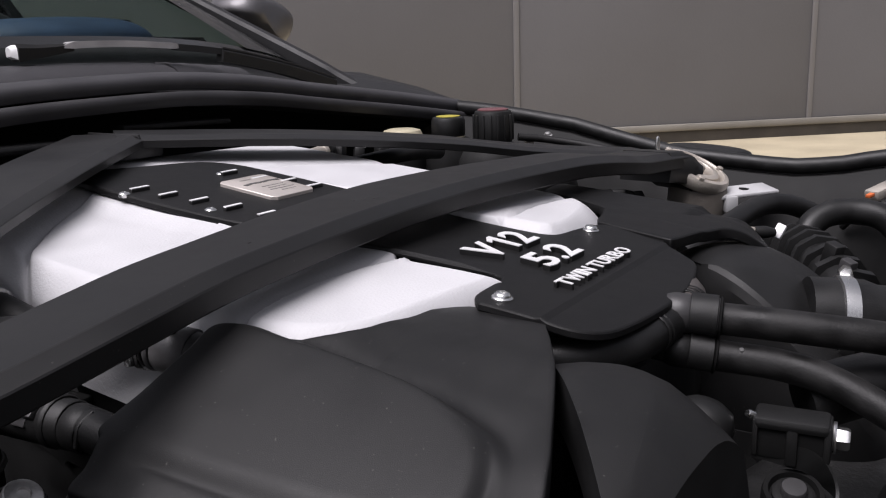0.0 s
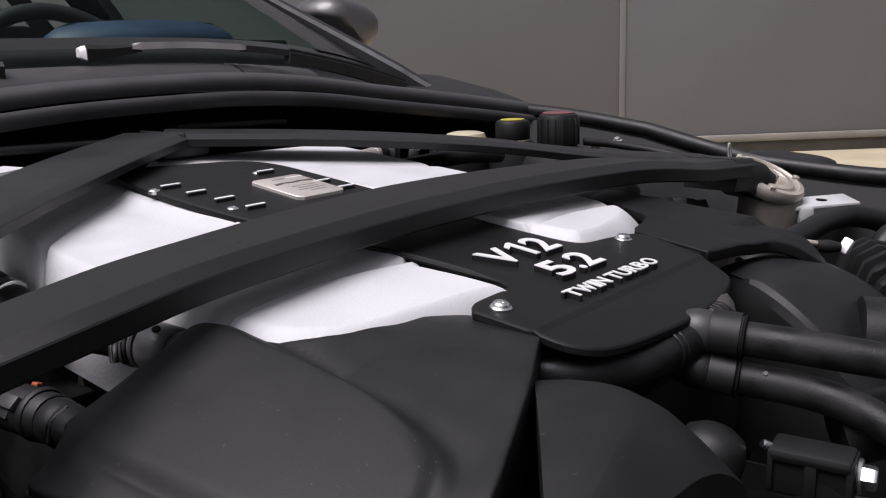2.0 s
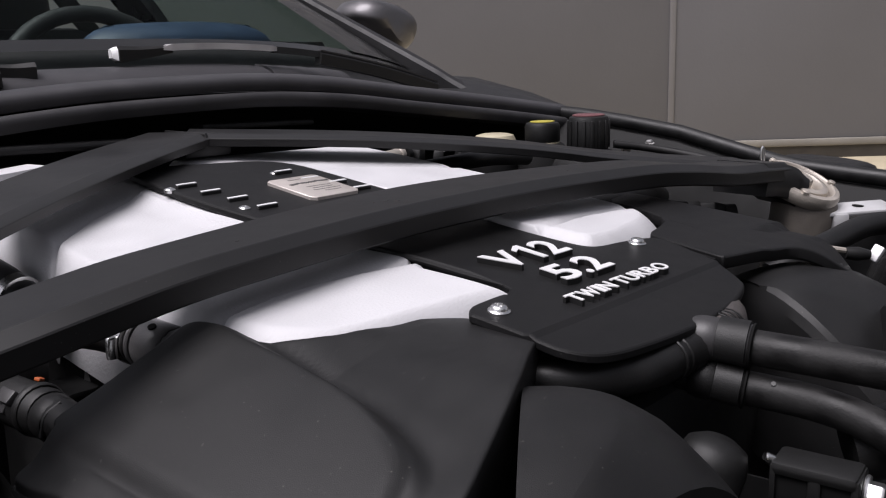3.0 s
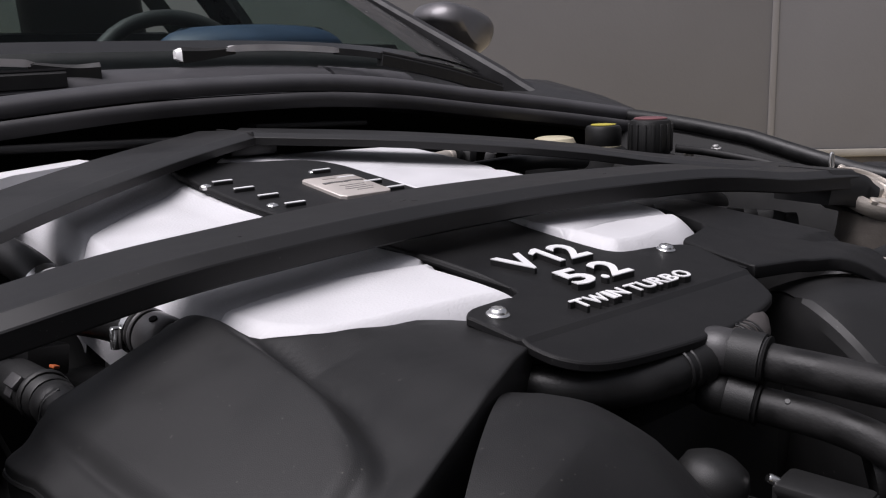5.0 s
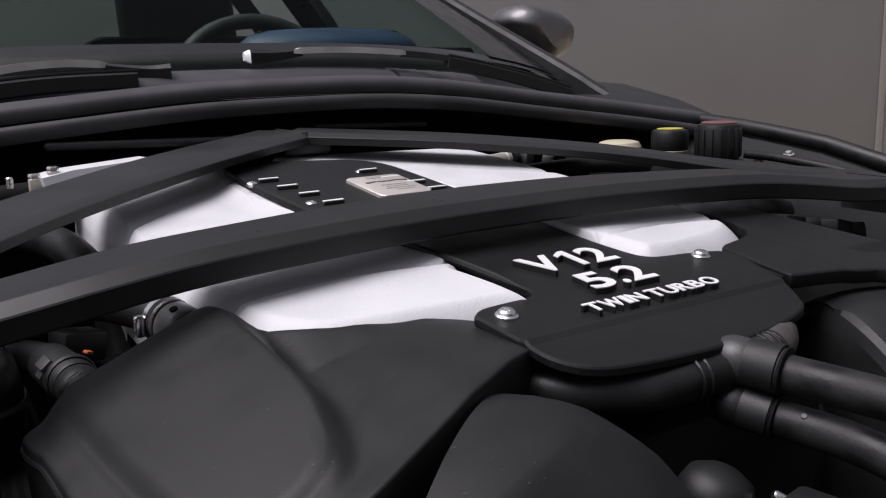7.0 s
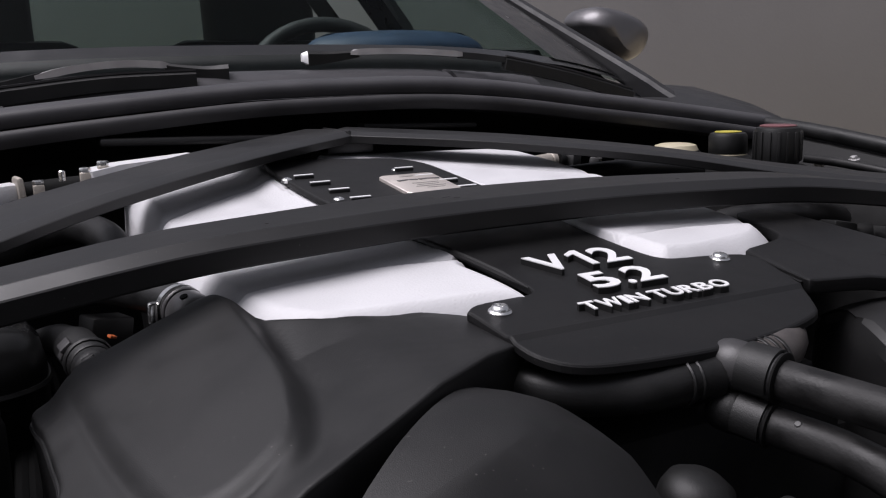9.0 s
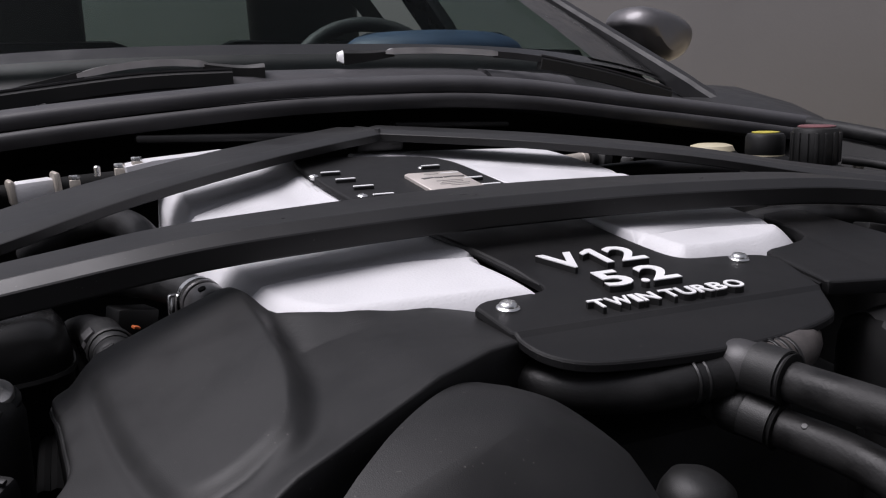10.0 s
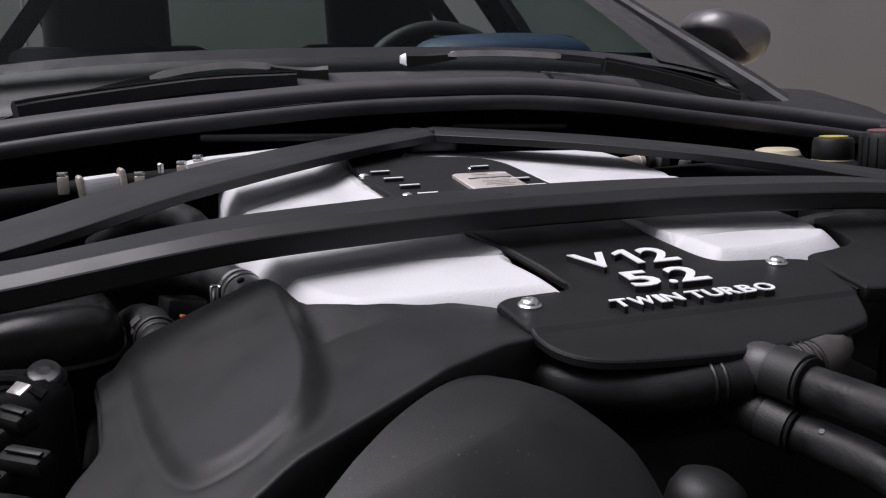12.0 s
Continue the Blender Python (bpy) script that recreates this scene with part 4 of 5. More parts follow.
# rounded lower shrouds ahead of the engine
def shroud(s, dx, dy, top, bow, under):
    t = thing("intake_shroud", "rounded black plastic intake shroud below the airbox cover", "engine cover", group="intake shrouds")
    o = [(-0.122, -0.012), (-0.110, -0.040), (-0.093, -0.066), (-0.083, -0.098), (-0.079, -0.130), (-0.084, -0.160), (-0.100, -0.190), (-0.15, -0.218), (-0.20, -0.238), (-0.27, -0.228), (-0.30, -0.17), (-0.28, -0.09), (-0.2, -0.03), (-0.15, -0.002)]
    o = spline([(s * q[0] + dx, q[1] + dy, 0) for q in o], 4, True)
    def zf(x, y):
        u, v = x - top[0], y - top[1]
        r = math.hypot((x - dx) / s + 0.21, y - dy + 0.02)
        if u * s < 0:
            return top[2] - 2.2 * u * u - bow[1] * v * v - 0.16 * max(0.0, r - 0.125)
        return top[2] - bow[0] * u * u - bow[1] * v * v - bow[2] * u * v - 0.16 * max(0.0, r - 0.125)
    c = Vector((s * -0.21 + dx, -0.045 + dy))
    flat = [Vector(q[:2]) - c for q in o]
    ways = sorted(math.atan2(q.y, q.x) for q in flat)
    outer, fold = [], []
    for a in ways:
        e = Vector((math.cos(a), math.sin(a)))
        best = 0.01
        for p0, p1 in zip(flat, flat[1:] + flat[:1]):
            den = e.cross(p1 - p0)
            if abs(den) > 1e-12:
                k, m = p0.cross(p1 - p0) / den, p0.cross(e) / den
                if -1e-6 <= m <= 1 + 1e-6 and k > best:
                    best = k
        outer.append(best)
        b = -0.025 * e.y
        fold.append(min(best * 0.97, -b + math.sqrt(b * b + 0.119 ** 2 - 0.025 ** 2)))
    bm = bmesh.new()
    prev = None
    def ring(radii, drop):
        vs = []
        for a, r in zip(ways, radii):
            x, y = c.x + r * math.cos(a), c.y + r * math.sin(a)
            vs.append(bm.verts.new((x, y, zf(x, y) - drop)))
        if prev:
            bridge(bm, prev, vs)
        return vs
    for back, drop in ((0.0, 0.12), (0.0, 0.02), (0.001, 0.008), (0.004, 0.002)):
        prev = ring([r - back for r in outer], drop)
    for k in (1.0, 0.8, 0.6, 0.4, 0.2, 0.06, 0.0):
        prev = ring([f + (max(f + 0.0005, r - 0.009) - f) * k for f, r in zip(fold, outer)], 0.0)
    for k in (0.96, 0.85, 0.72, 0.58, 0.42, 0.25, 0.08):
        prev = ring([f * k for f in fold], 0.0)
    bm.faces.new(prev)
    if under:
        # the moulding stops short of the airbox cover, with a flange turned down along the gap
        along = Vector((-0.0556, -0.0420, 0)).normalized()
        bmesh.ops.bisect_plane(bm, geom=bm.verts[:] + bm.edges[:] + bm.faces[:], plane_co=(-0.1455, -0.074, 0), plane_no=Vector((along.y, -along.x, 0)), clear_outer=True)
        side_n = Vector((along.y, -along.x, 0))
        rim = [e for e in bm.edges if e.is_boundary and all(abs((v.co - Vector((-0.1455, -0.074, 0))).xy.dot(side_n.xy)) < 1e-4 for v in e.verts)]
        down = bmesh.ops.extrude_edge_only(bm, edges=rim)
        for v in down["geom"]:
            if isinstance(v, bmesh.types.BMVert):
                v.co.z -= 0.03
        # the front end folds down towards the mouth of the intake
        fold_n = Vector((0.19, -1, 0)).normalized()
        for co, no in ((Vector((-0.124, -0.125, 0)), fold_n), (Vector((0, -0.155, 0)), Vector((0, -1, 0))), (Vector((0, -0.1575, 0)), Vector((0, -1, 0)))):
            bmesh.ops.bisect_plane(bm, geom=bm.verts[:] + bm.edges[:] + bm.faces[:], plane_co=co, plane_no=no)
        for v in bm.verts:
            v.co.z -= 0.24 * max(0.0, (v.co - Vector((-0.124, -0.125, 0))).xy.dot(fold_n.xy)) + 5.0 * max(0.0, min(0.02, -0.155 - v.co.y))
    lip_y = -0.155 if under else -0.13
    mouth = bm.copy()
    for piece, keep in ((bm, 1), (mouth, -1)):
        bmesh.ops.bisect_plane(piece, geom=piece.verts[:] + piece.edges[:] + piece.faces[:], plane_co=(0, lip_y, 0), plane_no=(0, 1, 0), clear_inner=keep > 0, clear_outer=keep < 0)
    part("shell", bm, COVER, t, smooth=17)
    # left mouth is near-black: shade inside the opening is put into its colour
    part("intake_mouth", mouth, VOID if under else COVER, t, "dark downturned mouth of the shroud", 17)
    return t


shroud(1, 0.0, 0.0, (-0.152, -0.096, 0.7700), (6.3, 5.4, 1.76), True)
shroud(-1, 0.026, -0.004, (0.164, -0.069, 0.7610), (3.15, 6.66, -1.02), False)

# strut brace: cross bar and two bars to the bulkhead
brace = thing("strut_brace", "satin black triangulated strut brace spanning the engine bay", "strut brace")
BARP = [(-0.034, -0.003), (-0.033, 0.0), (0.0282, 0.0), (0.0292, -0.0003), (0.0390, -0.0058), (0.0398, -0.0068), (0.0390, -0.0178), (0.0378, -0.019), (0.004, -0.019), (0.0, -0.018)]
cross = [(0.0, 0.1255, 0.823), (0.09, 0.119, 0.8228), (0.18, 0.109, 0.8205), (0.235, 0.103, 0.8180), (0.275, 0.099, 0.8140), (0.315, 0.0975, 0.8085), (0.36, 0.097, 0.8025), (0.42, 0.096, 0.798), (0.475, 0.094, 0.794)]
full = [(-x, y, z) for x, y, z in cross[:0:-1]] + cross
full = spline(full, 4)
part("cross_bar", sweep(bmesh.new(), full, BARP, wide=[1.0 - 0.2 * min(1.0, abs(q.x) / 0.2) for q in full]), BAR, brace, smooth=9)
for s in (-1, 1):
    pa = [(s * 0.004, 0.463, 0.852), (s * 0.14, 0.372, 0.842), (s * 0.27, 0.285, 0.826), (s * 0.36, 0.225, 0.809), (s * 0.44, 0.168, 0.797), (s * 0.50, 0.125, 0.790)]
    pa = spline(pa, 4)
    part("rear_bar", sweep(bmesh.new(), pa, [(-a if s < 0 else a, b * 0.58) for a, b in BARP]), BAR, brace, smooth=9)
SCUFF = material("faint_scuff_on_black_coating", (0.035, 0.034, 0.033), 0.55, bump=0.3)
for x, y, w, a in ((-0.052, 0.118, 0.006, 20), (-0.047, 0.112, 0.004, -15), (-0.060, 0.121, 0.003, 50), (0.14, 0.108, 0.003, 10), (-0.18, 0.10, 0.002, 0)):
    z = float(np.interp(x, [q.x for q in full], [q.z for q in full]))
    part("scuff", box((w, 0.0012, 0.0003), (x, y, z + 0.0001), (0, 0, a)), SCUFF, brace)
part("apex_plate", box((0.05, 0.085, 0.016), (0, 0.462, 0.838), (0, 0, 0), 0.003), BAR, brace)
part("weld_bead", tube([(0.0, 0.497, 0.8506), (0.0, 0.4225, 0.8506), (0.0, 0.4215, 0.846)], 0.0016, 8, 1), BAR, brace)
for s in (-1, 1):
    part("end_lug", sweep(bmesh.new(), spline([(s * 0.43, 0.098, 0.794), (s * 0.465, 0.095, 0.790), (s * 0.495, 0.088, 0.782), (s * 0.512, 0.080, 0.770)], 4), [(0.030, -0.030), (0.033, -0.004), (0.028, 0.004), (-0.028, 0.004), (-0.033, -0.004), (-0.030, -0.030)]), BAR, brace)

for s in (-1, 1):
    tur = thing("suspension_turret", "cast aluminium suspension turret with a bolted top ring", "suspension turret", group="suspension turrets")
    at = (s * 0.520, 0.062, 0.766)
    lean = Vector((s * -0.04, -0.50, 1)).normalized()
    # tower is browner and darker than the ring on top
    part("tower", lathe([(0.0340, -0.3), (0.0340, -0.040), (0.0350, -0.026), (0.0320, -0.016), (0.0200, -0.014)], at, (s * 0.12, -0.1, 1), 36), TOWER, tur)
    hub = Vector((at[0] - s * 0.007, at[1] + 0.004, at[2] + 0.006))
    part("top_ring", lathe([(0.0405, -0.016), (0.0430, -0.013), (0.0436, -0.005), (0.0415, -0.001), (0.0365, 0.0), (0.0350, -0.002), (0.0343, -0.0085), (0.0300, -0.0090), (0.0292, -0.0015), (0.0270, 0.0), (0.0222, 0.0), (0.0208, -0.002), (0.0200, -0.010), (0.0115, -0.0105), (0.0110, 0.001), (0.0092, 0.003), (0.0, 0.0032)], hub, lean, 40), CAST, tur)
    sx = lean.cross(Vector((0, 1, 0))).normalized()
    sy = lean.cross(sx)
    for k in range(3):
        a = 0.5 + k * 2.094
        part("stud", lathe([(0.0042, -0.002), (0.0042, 0.0018), (0.0032, 0.0026), (0.0, 0.0028)], hub + sx * (0.0385 * math.cos(a)) + sy * (0.0385 * math.sin(a)), lean, 6), CAST, tur)

# ---- reservoirs with caps ----
res = thing("fluid_reservoir", "milky reservoir with a black and yellow cap", "reservoir")
# bottle bodies are near-black: the bay's darkness is put into their colour
part("bottle", lathe([(0.035, -0.12), (0.035, -0.02), (0.03, 0.0), (0.024, 0.004)], (0.482, 0.398, 0.795), (0, 0, 1), 24), DARK, res)
cap = part("cap", lathe([(0.0215, 0.0), (0.023, 0.003), (0.023, 0.022), (0.021, 0.026), (0.015, 0.0275)], (0.482, 0.398, 0.799), (0, 0, 1), 28), PLASTIC, res)
part("cap_print", lathe([(0.016, 0.0), (0.016, 0.0016), (0.012, 0.002)], (0.482, 0.398, 0.8255), (0, 0, 1), 28), YELLOW, cap)
part("neck", lathe([(0.023, 0.0), (0.023, 0.004), (0.021, 0.005)], (0.482, 0.398, 0.796), (0, 0, 1), 28), CREAM, res)
res2 = thing("coolant_reservoir", "coolant tank with a ribbed black cap and faded red print", "reservoir")
part("bottle", lathe([(0.05, -0.12), (0.05, -0.02), (0.04, -0.005), (0.03, 0.0)], (0.500, 0.338, 0.790), (0, 0, 1), 24), DARK, res2)
cap2 = part("cap", lathe([(0.0245, 0.0), (0.026, 0.004), (0.026, 0.036), (0.024, 0.041), (0.019, 0.043)], (0.500, 0.338, 0.792), (0, 0, 1), 32), PLASTIC, res2)
for i in range(16):
    a = 2 * math.pi * i / 16
    part("grip_rib", box((0.003, 0.004, 0.034), (0.500 + 0.0262 * math.cos(a), 0.338 + 0.0262 * math.sin(a), 0.812), (0, 0, math.degrees(a)), 0.0008), PLASTIC, cap2)
part("cap_print", lathe([(0.0205, 0.0), (0.0205, 0.0012), (0.018, 0.002)], (0.500, 0.338, 0.8345), (0, 0, 1), 28), RED, cap2)
res3 = thing("fluid_reservoir", "low cream plastic reservoir lid behind the brace", "reservoir")
part("bottle", lathe([(0.036, -0.1), (0.036, -0.008), (0.030, -0.002)], (0.445, 0.452, 0.806), (0, 0, 1), 24), DARK, res3)
part("lid", lathe([(0.027, -0.006), (0.028, -0.002), (0.025, 0.004), (0.018, 0.006)], (0.444, 0.448, 0.806), (0, 0, 1), 24), CREAM, res3)


# ---- hoses ahead of the engine cover ----
def hose(path, r, label, mat=RUBBER, category="hose"):
    h = thing("coolant_hose", label, category, group="coolant hoses")
    part("tube", tube(path, r), mat, h)
    return h


def sleeve(parent, a, b, r, mat, name="clamp_sleeve", label="", k=20):
    a, b = Vector(a), Vector(b)
    d = (b - a).length
    return part(name, lathe([(r * 0.94, 0), (r, 0.0012), (r, d - 0.0012), (r * 0.94, d)], a, b - a, k), mat, parent, label)


def quick_connector(parent, a, b, r, mat):
    """A moulded socket with a rounded end, a saddle clip over its upper half and a lip where the hose begins."""
    a, b = Vector(a), Vector(b)
    ax, d = (b - a).normalized(), (b - a).length
    body = part("connector", lathe([(r * 0.2, -0.0078), (r * 0.5, -0.0068), (r * 0.74, -0.0048), (r * 0.90, -0.0020), (r * 0.98, 0.0012), (r, 0.004), (r, d * 0.36), (r * 0.965, d * 0.38), (r * 0.965, d - 0.001), (r * 0.9, d)], a, ax, 32), mat, parent, "grey plastic quick connector")
    sd = ax.cross(Vector((0, 0, 1))).normalized()
    up = sd.cross(ax)
    rows = []
    for h, q in ((d * 0.40, 1.02), (d * 0.41, 1.10), (d * 0.95, 1.10), (d * 0.96, 1.02)):
        rows.append([a + ax * h + (sd * math.cos(w) + up * math.sin(w)) * r * q for w in np.linspace(-0.45, math.pi * 0.86, 22)])
    part("saddle_clip", thicken(loft(rows), 0.0008), PLASTIC, body)
    part("lip", lathe([(r * 0.95, 0), (r * 1.03, 0.0006), (r * 1.03, 0.0016), (r * 0.9, 0.0022)], b - ax * 0.0005, ax, 32), VOID, body)
    return body


h = hose([(-0.125, 0.02, 0.740), (-0.106, -0.01, 0.745), (-0.094, -0.042, 0.748), (-0.074, -0.066, 0.748), (-0.045, -0.078, 0.748), (-0.018, -0.082, 0.7495), (-0.006, -0.084, 0.750)], 0.0118, "black rubber hose running under the front of the cover")
for x in (-0.020, -0.014, -0.026):
    sleeve(h, (x - 0.001, -0.0815, 0.749), (x + 0.001, -0.0817, 0.749), 0.0128, RUBBER, "rib")
h = hose([(0.004, -0.090, 0.755), (0.010, -0.112, 0.753), (0.016, -0.140, 0.752), (0.024, -0.17, 0.750), (0.04, -0.21, 0.745), (0.07, -0.26, 0.73)], 0.0102, "thick black rubber coolant hose with a sleeve", WORN)
quick_connector(h, (0.0015, -0.0825, 0.7556), (0.0098, -0.1115, 0.7535), 0.0128, GREYP)
h2 = hose([(0.0, -0.084, 0.750), (0.022, -0.086, 0.752), (0.044, -0.080, 0.754), (0.062, -0.067, 0.754), (0.07, -0.05, 0.75), (0.072, -0.02, 0.74)], 0.0122, "bent dusty brown-grey rubber pipe rising to the cover", BROWNP)
for f in (0.022, 0.027, 0.032):
    sleeve(h2, (f, -0.0856, 0.7522), (f + 0.0015, -0.0855, 0.7523), 0.0134, RUBBER, "rib")
h = hose([(-0.006, -0.075, 0.735), (0.002, -0.098, 0.731), (0.009, -0.12, 0.729), (0.015, -0.147, 0.727), (0.017, -0.175, 0.722), (0.012, -0.21, 0.71), (0.0, -0.26, 0.69)], 0.0100, "lower black rubber coolant hose with a scuff", WORN)
quick_connector(h, (-0.003, -0.085, 0.7333), (0.006, -0.110, 0.730), 0.0118, PLASTIC)
part("scuff", lathe([(0.0019, -0.0008), (0.0014, 0.0002), (0.0, 0.0003)], (0.0045, -0.1275, 0.7368), (-0.55, -0.25, 0.8), 9), material("scuffed_grey_rubber", (0.075, 0.075, 0.075), 0.6), h)

# connector block with bolts
con = thing("sensor_block", "black sensor block with bright hexagon bolts", "sensor")
# body is near-black to paint the shade in the pockets between the webs
part("body", box((0.020, 0.038, 0.024), (-0.028, -0.166, 0.702), (0, 0, 8), 0.002), VOID, con)
part("top_rail", box((0.024, 0.041, 0.0075), (-0.029, -0.166, 0.7120), (0, 0, 8), 0.003), PLASTIC, con)
part("web", box((0.022, 0.0065, 0.026), (-0.0292, -0.167, 0.701), (0, 0, 8), 0.0015), PLASTIC, con)
part("web", box((0.022, 0.004, 0.022), (-0.0262, -0.185, 0.703), (0, 0, 8), 0.0015), PLASTIC, con)
part("web", box((0.022, 0.003, 0.022), (-0.0320, -0.1475, 0.703), (0, 0, 8), 0.001), PLASTIC, con)
bo = part("bolt", lathe([(0.0088, 0.0), (0.0092, 0.001), (0.0088, 0.002)], (-0.024, -0.187, 0.704), (0.15, -1, 0), 24), STEEL, con, "bright flanged hexagon bolt")
part("head", hexagon(0.0066, 0.007, (-0.0237, -0.189, 0.704), (0.15, -1, 0)), STEEL, bo)
part("pin", lathe([(0.0026, 0), (0.0026, 0.005), (0.002, 0.006)], (-0.036, -0.147, 0.713), (-0.6, 0.5, 0.4), 10), STEEL, con)
rd = thing("filler_cup", "dark round cup with a worn bolt low by the shroud", "cap")
at, ax = Vector((-0.049, -0.173, 0.679)), (-0.35, -0.12, 1)
# cup's near-black colour holds the shade inside it
part("cup", lathe([(0.0165, -0.05), (0.0170, -0.003), (0.0160, 0.0), (0.0135, 0.0), (0.0125, -0.004), (0.0, -0.005)], at, ax, 36), VOID, rd)
part("washer", lathe([(0.0115, -0.005), (0.0115, -0.002), (0.0100, -0.001), (0.0080, -0.001)], at, ax, 28), DARK, rd)
part("bolt_head", lathe([(0.0072, -0.004), (0.0072, 0.0022), (0.0064, 0.0034), (0.0, 0.0036)], at, ax, 24), GREYP, rd, "worn grey bolt head")
guard = thing("pulley_guard", "thin black sheet guard curved round a bolt", "guard")
gp = spline([(-0.050, -0.140, 0.7085), (-0.0385, -0.151, 0.7030), (-0.0370, -0.168, 0.7005), (-0.0360, -0.177, 0.6997), (-0.0360, -0.185, 0.6950), (-0.0380, -0.1905, 0.6890), (-0.0415, -0.1940, 0.6820), (-0.047, -0.1950, 0.675)], 5)
part("sheet", sweep(bmesh.new(), gp, [(0.0009, -0.014), (0.0009, 0.0), (-0.0009, 0.0), (-0.0009, -0.014)]), PLASTIC, guard)
kn = thing("pump_housing", "small rounded grey pump housing behind the shroud", "pump")
part("housing", lathe([(0.018, -0.10), (0.018, 0.0), (0.0155, 0.007), (0.009, 0.011), (0.0, 0.012)], (-0.052, -0.122, 0.712), (0.2, -0.2, 1), 24), PLASTIC, kn)

# engine accessories in front, low in the dark
acc = thing("front_accessory_drive", "dark accessory casting low ahead of the engine", "engine part")
part("casting", box((0.26, 0.10, 0.12), (0.11, -0.17, 0.565), (0, 0, -15), 0.02), ROUGHCAST, acc)
part("cylinder", lathe([(0.055, -0.1), (0.055, 0.02), (0.05, 0.05), (0.045, 0.055), (0.04, 0.09), (0.0, 0.092)], (0.085, -0.255, 0.575), (0.1, 0.1, 1), 40), ROUGHCAST, acc)
part("pulley", lathe([(0.05, 0), (0.055, 0.01), (0.05, 0.02), (0.03, 0.022)], (0.02, -0.25, 0.64), (0, -1, 0.1)), DARK, acc)
part("pipe", tube([(0.03, -0.16, 0.70), (0.06, -0.20, 0.71), (0.09, -0.24, 0.70)], 0.02), RUBBER, acc)


# ---- pipes and fittings beside the left bank ----
def clamp_ring(parent, at, axis, r, w=0.008):
    ring = part("hose_clamp", lathe([(r, -w / 2), (r + 0.0012, -w / 2 + 0.0006), (r + 0.0012, w / 2 - 0.0006), (r, w / 2)], at, axis, 28), STEEL, parent, "bright steel hose clamp")
    ax = Vector(axis).normalized()
    sd = ax.cross(Vector((0, 0, 1))).normalized()
    q = Vector(at) - sd * (r + 0.003)
    part("clamp_screw", lathe([(0.0035, -0.006), (0.0035, 0.005), (0.0028, 0.006)], q, (0, 0, 1), 10), STEEL, ring)
    return ring


h = hose([(-0.2195, 0.0960, 0.7655), (-0.2235, 0.1150, 0.7675), (-0.2275, 0.1360, 0.7690), (-0.2360, 0.1650, 0.7710), (-0.2550, 0.2100, 0.7700), (-0.2830, 0.2700, 0.7600)], 0.0126, "black breather hose clamped to the plenum's flank")
sleeve(h, (-0.2215, 0.1050, 0.7665), (-0.2255, 0.1255, 0.7685), 0.0136, COLLAR, "collar", "grey plastic collar with a slot", 28)
sleeve(h, (-0.2258, 0.1270, 0.7686), (-0.2265, 0.1300, 0.7688), 0.0142, COLLAR, "collar", k=28)
# near-black disc on the collar stands in for a slot's dark inside
part("slot", lathe([(0.0024, -0.0004), (0.0024, 0.0004)], (-0.2285, 0.1130, 0.7805), (-0.35, -0.25, 1), 12), VOID, h)
clamp_ring(h, (-0.2275, 0.1345, 0.7690), (-0.22, 1, 0.07), 0.0134, 0.0055)
h = hose([(-0.230, 0.235, 0.758), (-0.236, 0.265, 0.768), (-0.240, 0.30, 0.778), (-0.247, 0.345, 0.785), (-0.262, 0.39, 0.786), (-0.29, 0.43, 0.775), (-0.33, 0.46, 0.75)], 0.0135, "black rubber elbow hose beside the pale plenum")
clamp_ring(h, (-0.2375, 0.277, 0.7715), (-0.15, 1, 0.28), 0.0142, 0.009)
h = hose([(-0.300, 0.28, 0.72), (-0.291, 0.23, 0.734), (-0.284, 0.185, 0.740), (-0.280, 0.145, 0.742), (-0.279, 0.10, 0.740), (-0.278, 0.05, 0.72)], 0.0112, "black pipe with a stepped quick connector")
sleeve(h, (-0.2845, 0.187, 0.740), (-0.2798, 0.132, 0.7418), 0.0132, PLASTIC, "connector")
sleeve(h, (-0.281, 0.146, 0.742), (-0.2805, 0.141, 0.742), 0.0146, PLASTIC, "collar")
sleeve(h, (-0.2798, 0.132, 0.7418), (-0.2795, 0.119, 0.741), 0.0124, PLASTIC, "collar")
part("latch", box((0.008, 0.014, 0.005), (-0.292, 0.154, 0.750), (0, -40, 5), 0.001), GREYP, h)
part("latch", box((0.008, 0.010, 0.003), (-0.2935, 0.158, 0.745), (0, -60, 5), 0.0008), GREYP, h)
part("retainer", sweep(bmesh.new(), spline([(-0.2915, 0.116, 0.738), (-0.288, 0.116, 0.748), (-0.280, 0.115, 0.753)], 4), ring_profile(0.0012, 8)), PLASTIC, h)
bk = thing("bracket", "dark bracket with a bright bolt under the brace", "bracket")
part("tab", box((0.06, 0.04, 0.006), (-0.222, 0.228, 0.717), (0, 8, 20), 0.002), DARK, bk)
part("bolt", hexagon(0.008, 0.009, (-0.214, 0.226, 0.720), (0.1, -0.2, 1)), STEEL, bk)
wl2 = thing("wiring_loom", "taped black wiring loom with a small orange tag", "wiring")
for i in range(5):
    part("wire", tube([(-0.36 + 0.012 * i, 0.30, 0.70), (-0.335 + 0.008 * i, 0.24, 0.705 + 0.004 * i), (-0.322 + 0.006 * i, 0.18, 0.70), (-0.325 + 0.007 * i, 0.10, 0.675)], 0.0045, 8), VOID, wl2)
part("tag", box((0.005, 0.004, 0.002), (-0.262, 0.19, 0.742), (10, 20, 30), 0.0005), ORANGE, wl2)
part("plug", box((0.030, 0.022, 0.020), (-0.262, 0.225, 0.738), (0, 10, 20), 0.002), PLASTIC, wl2)

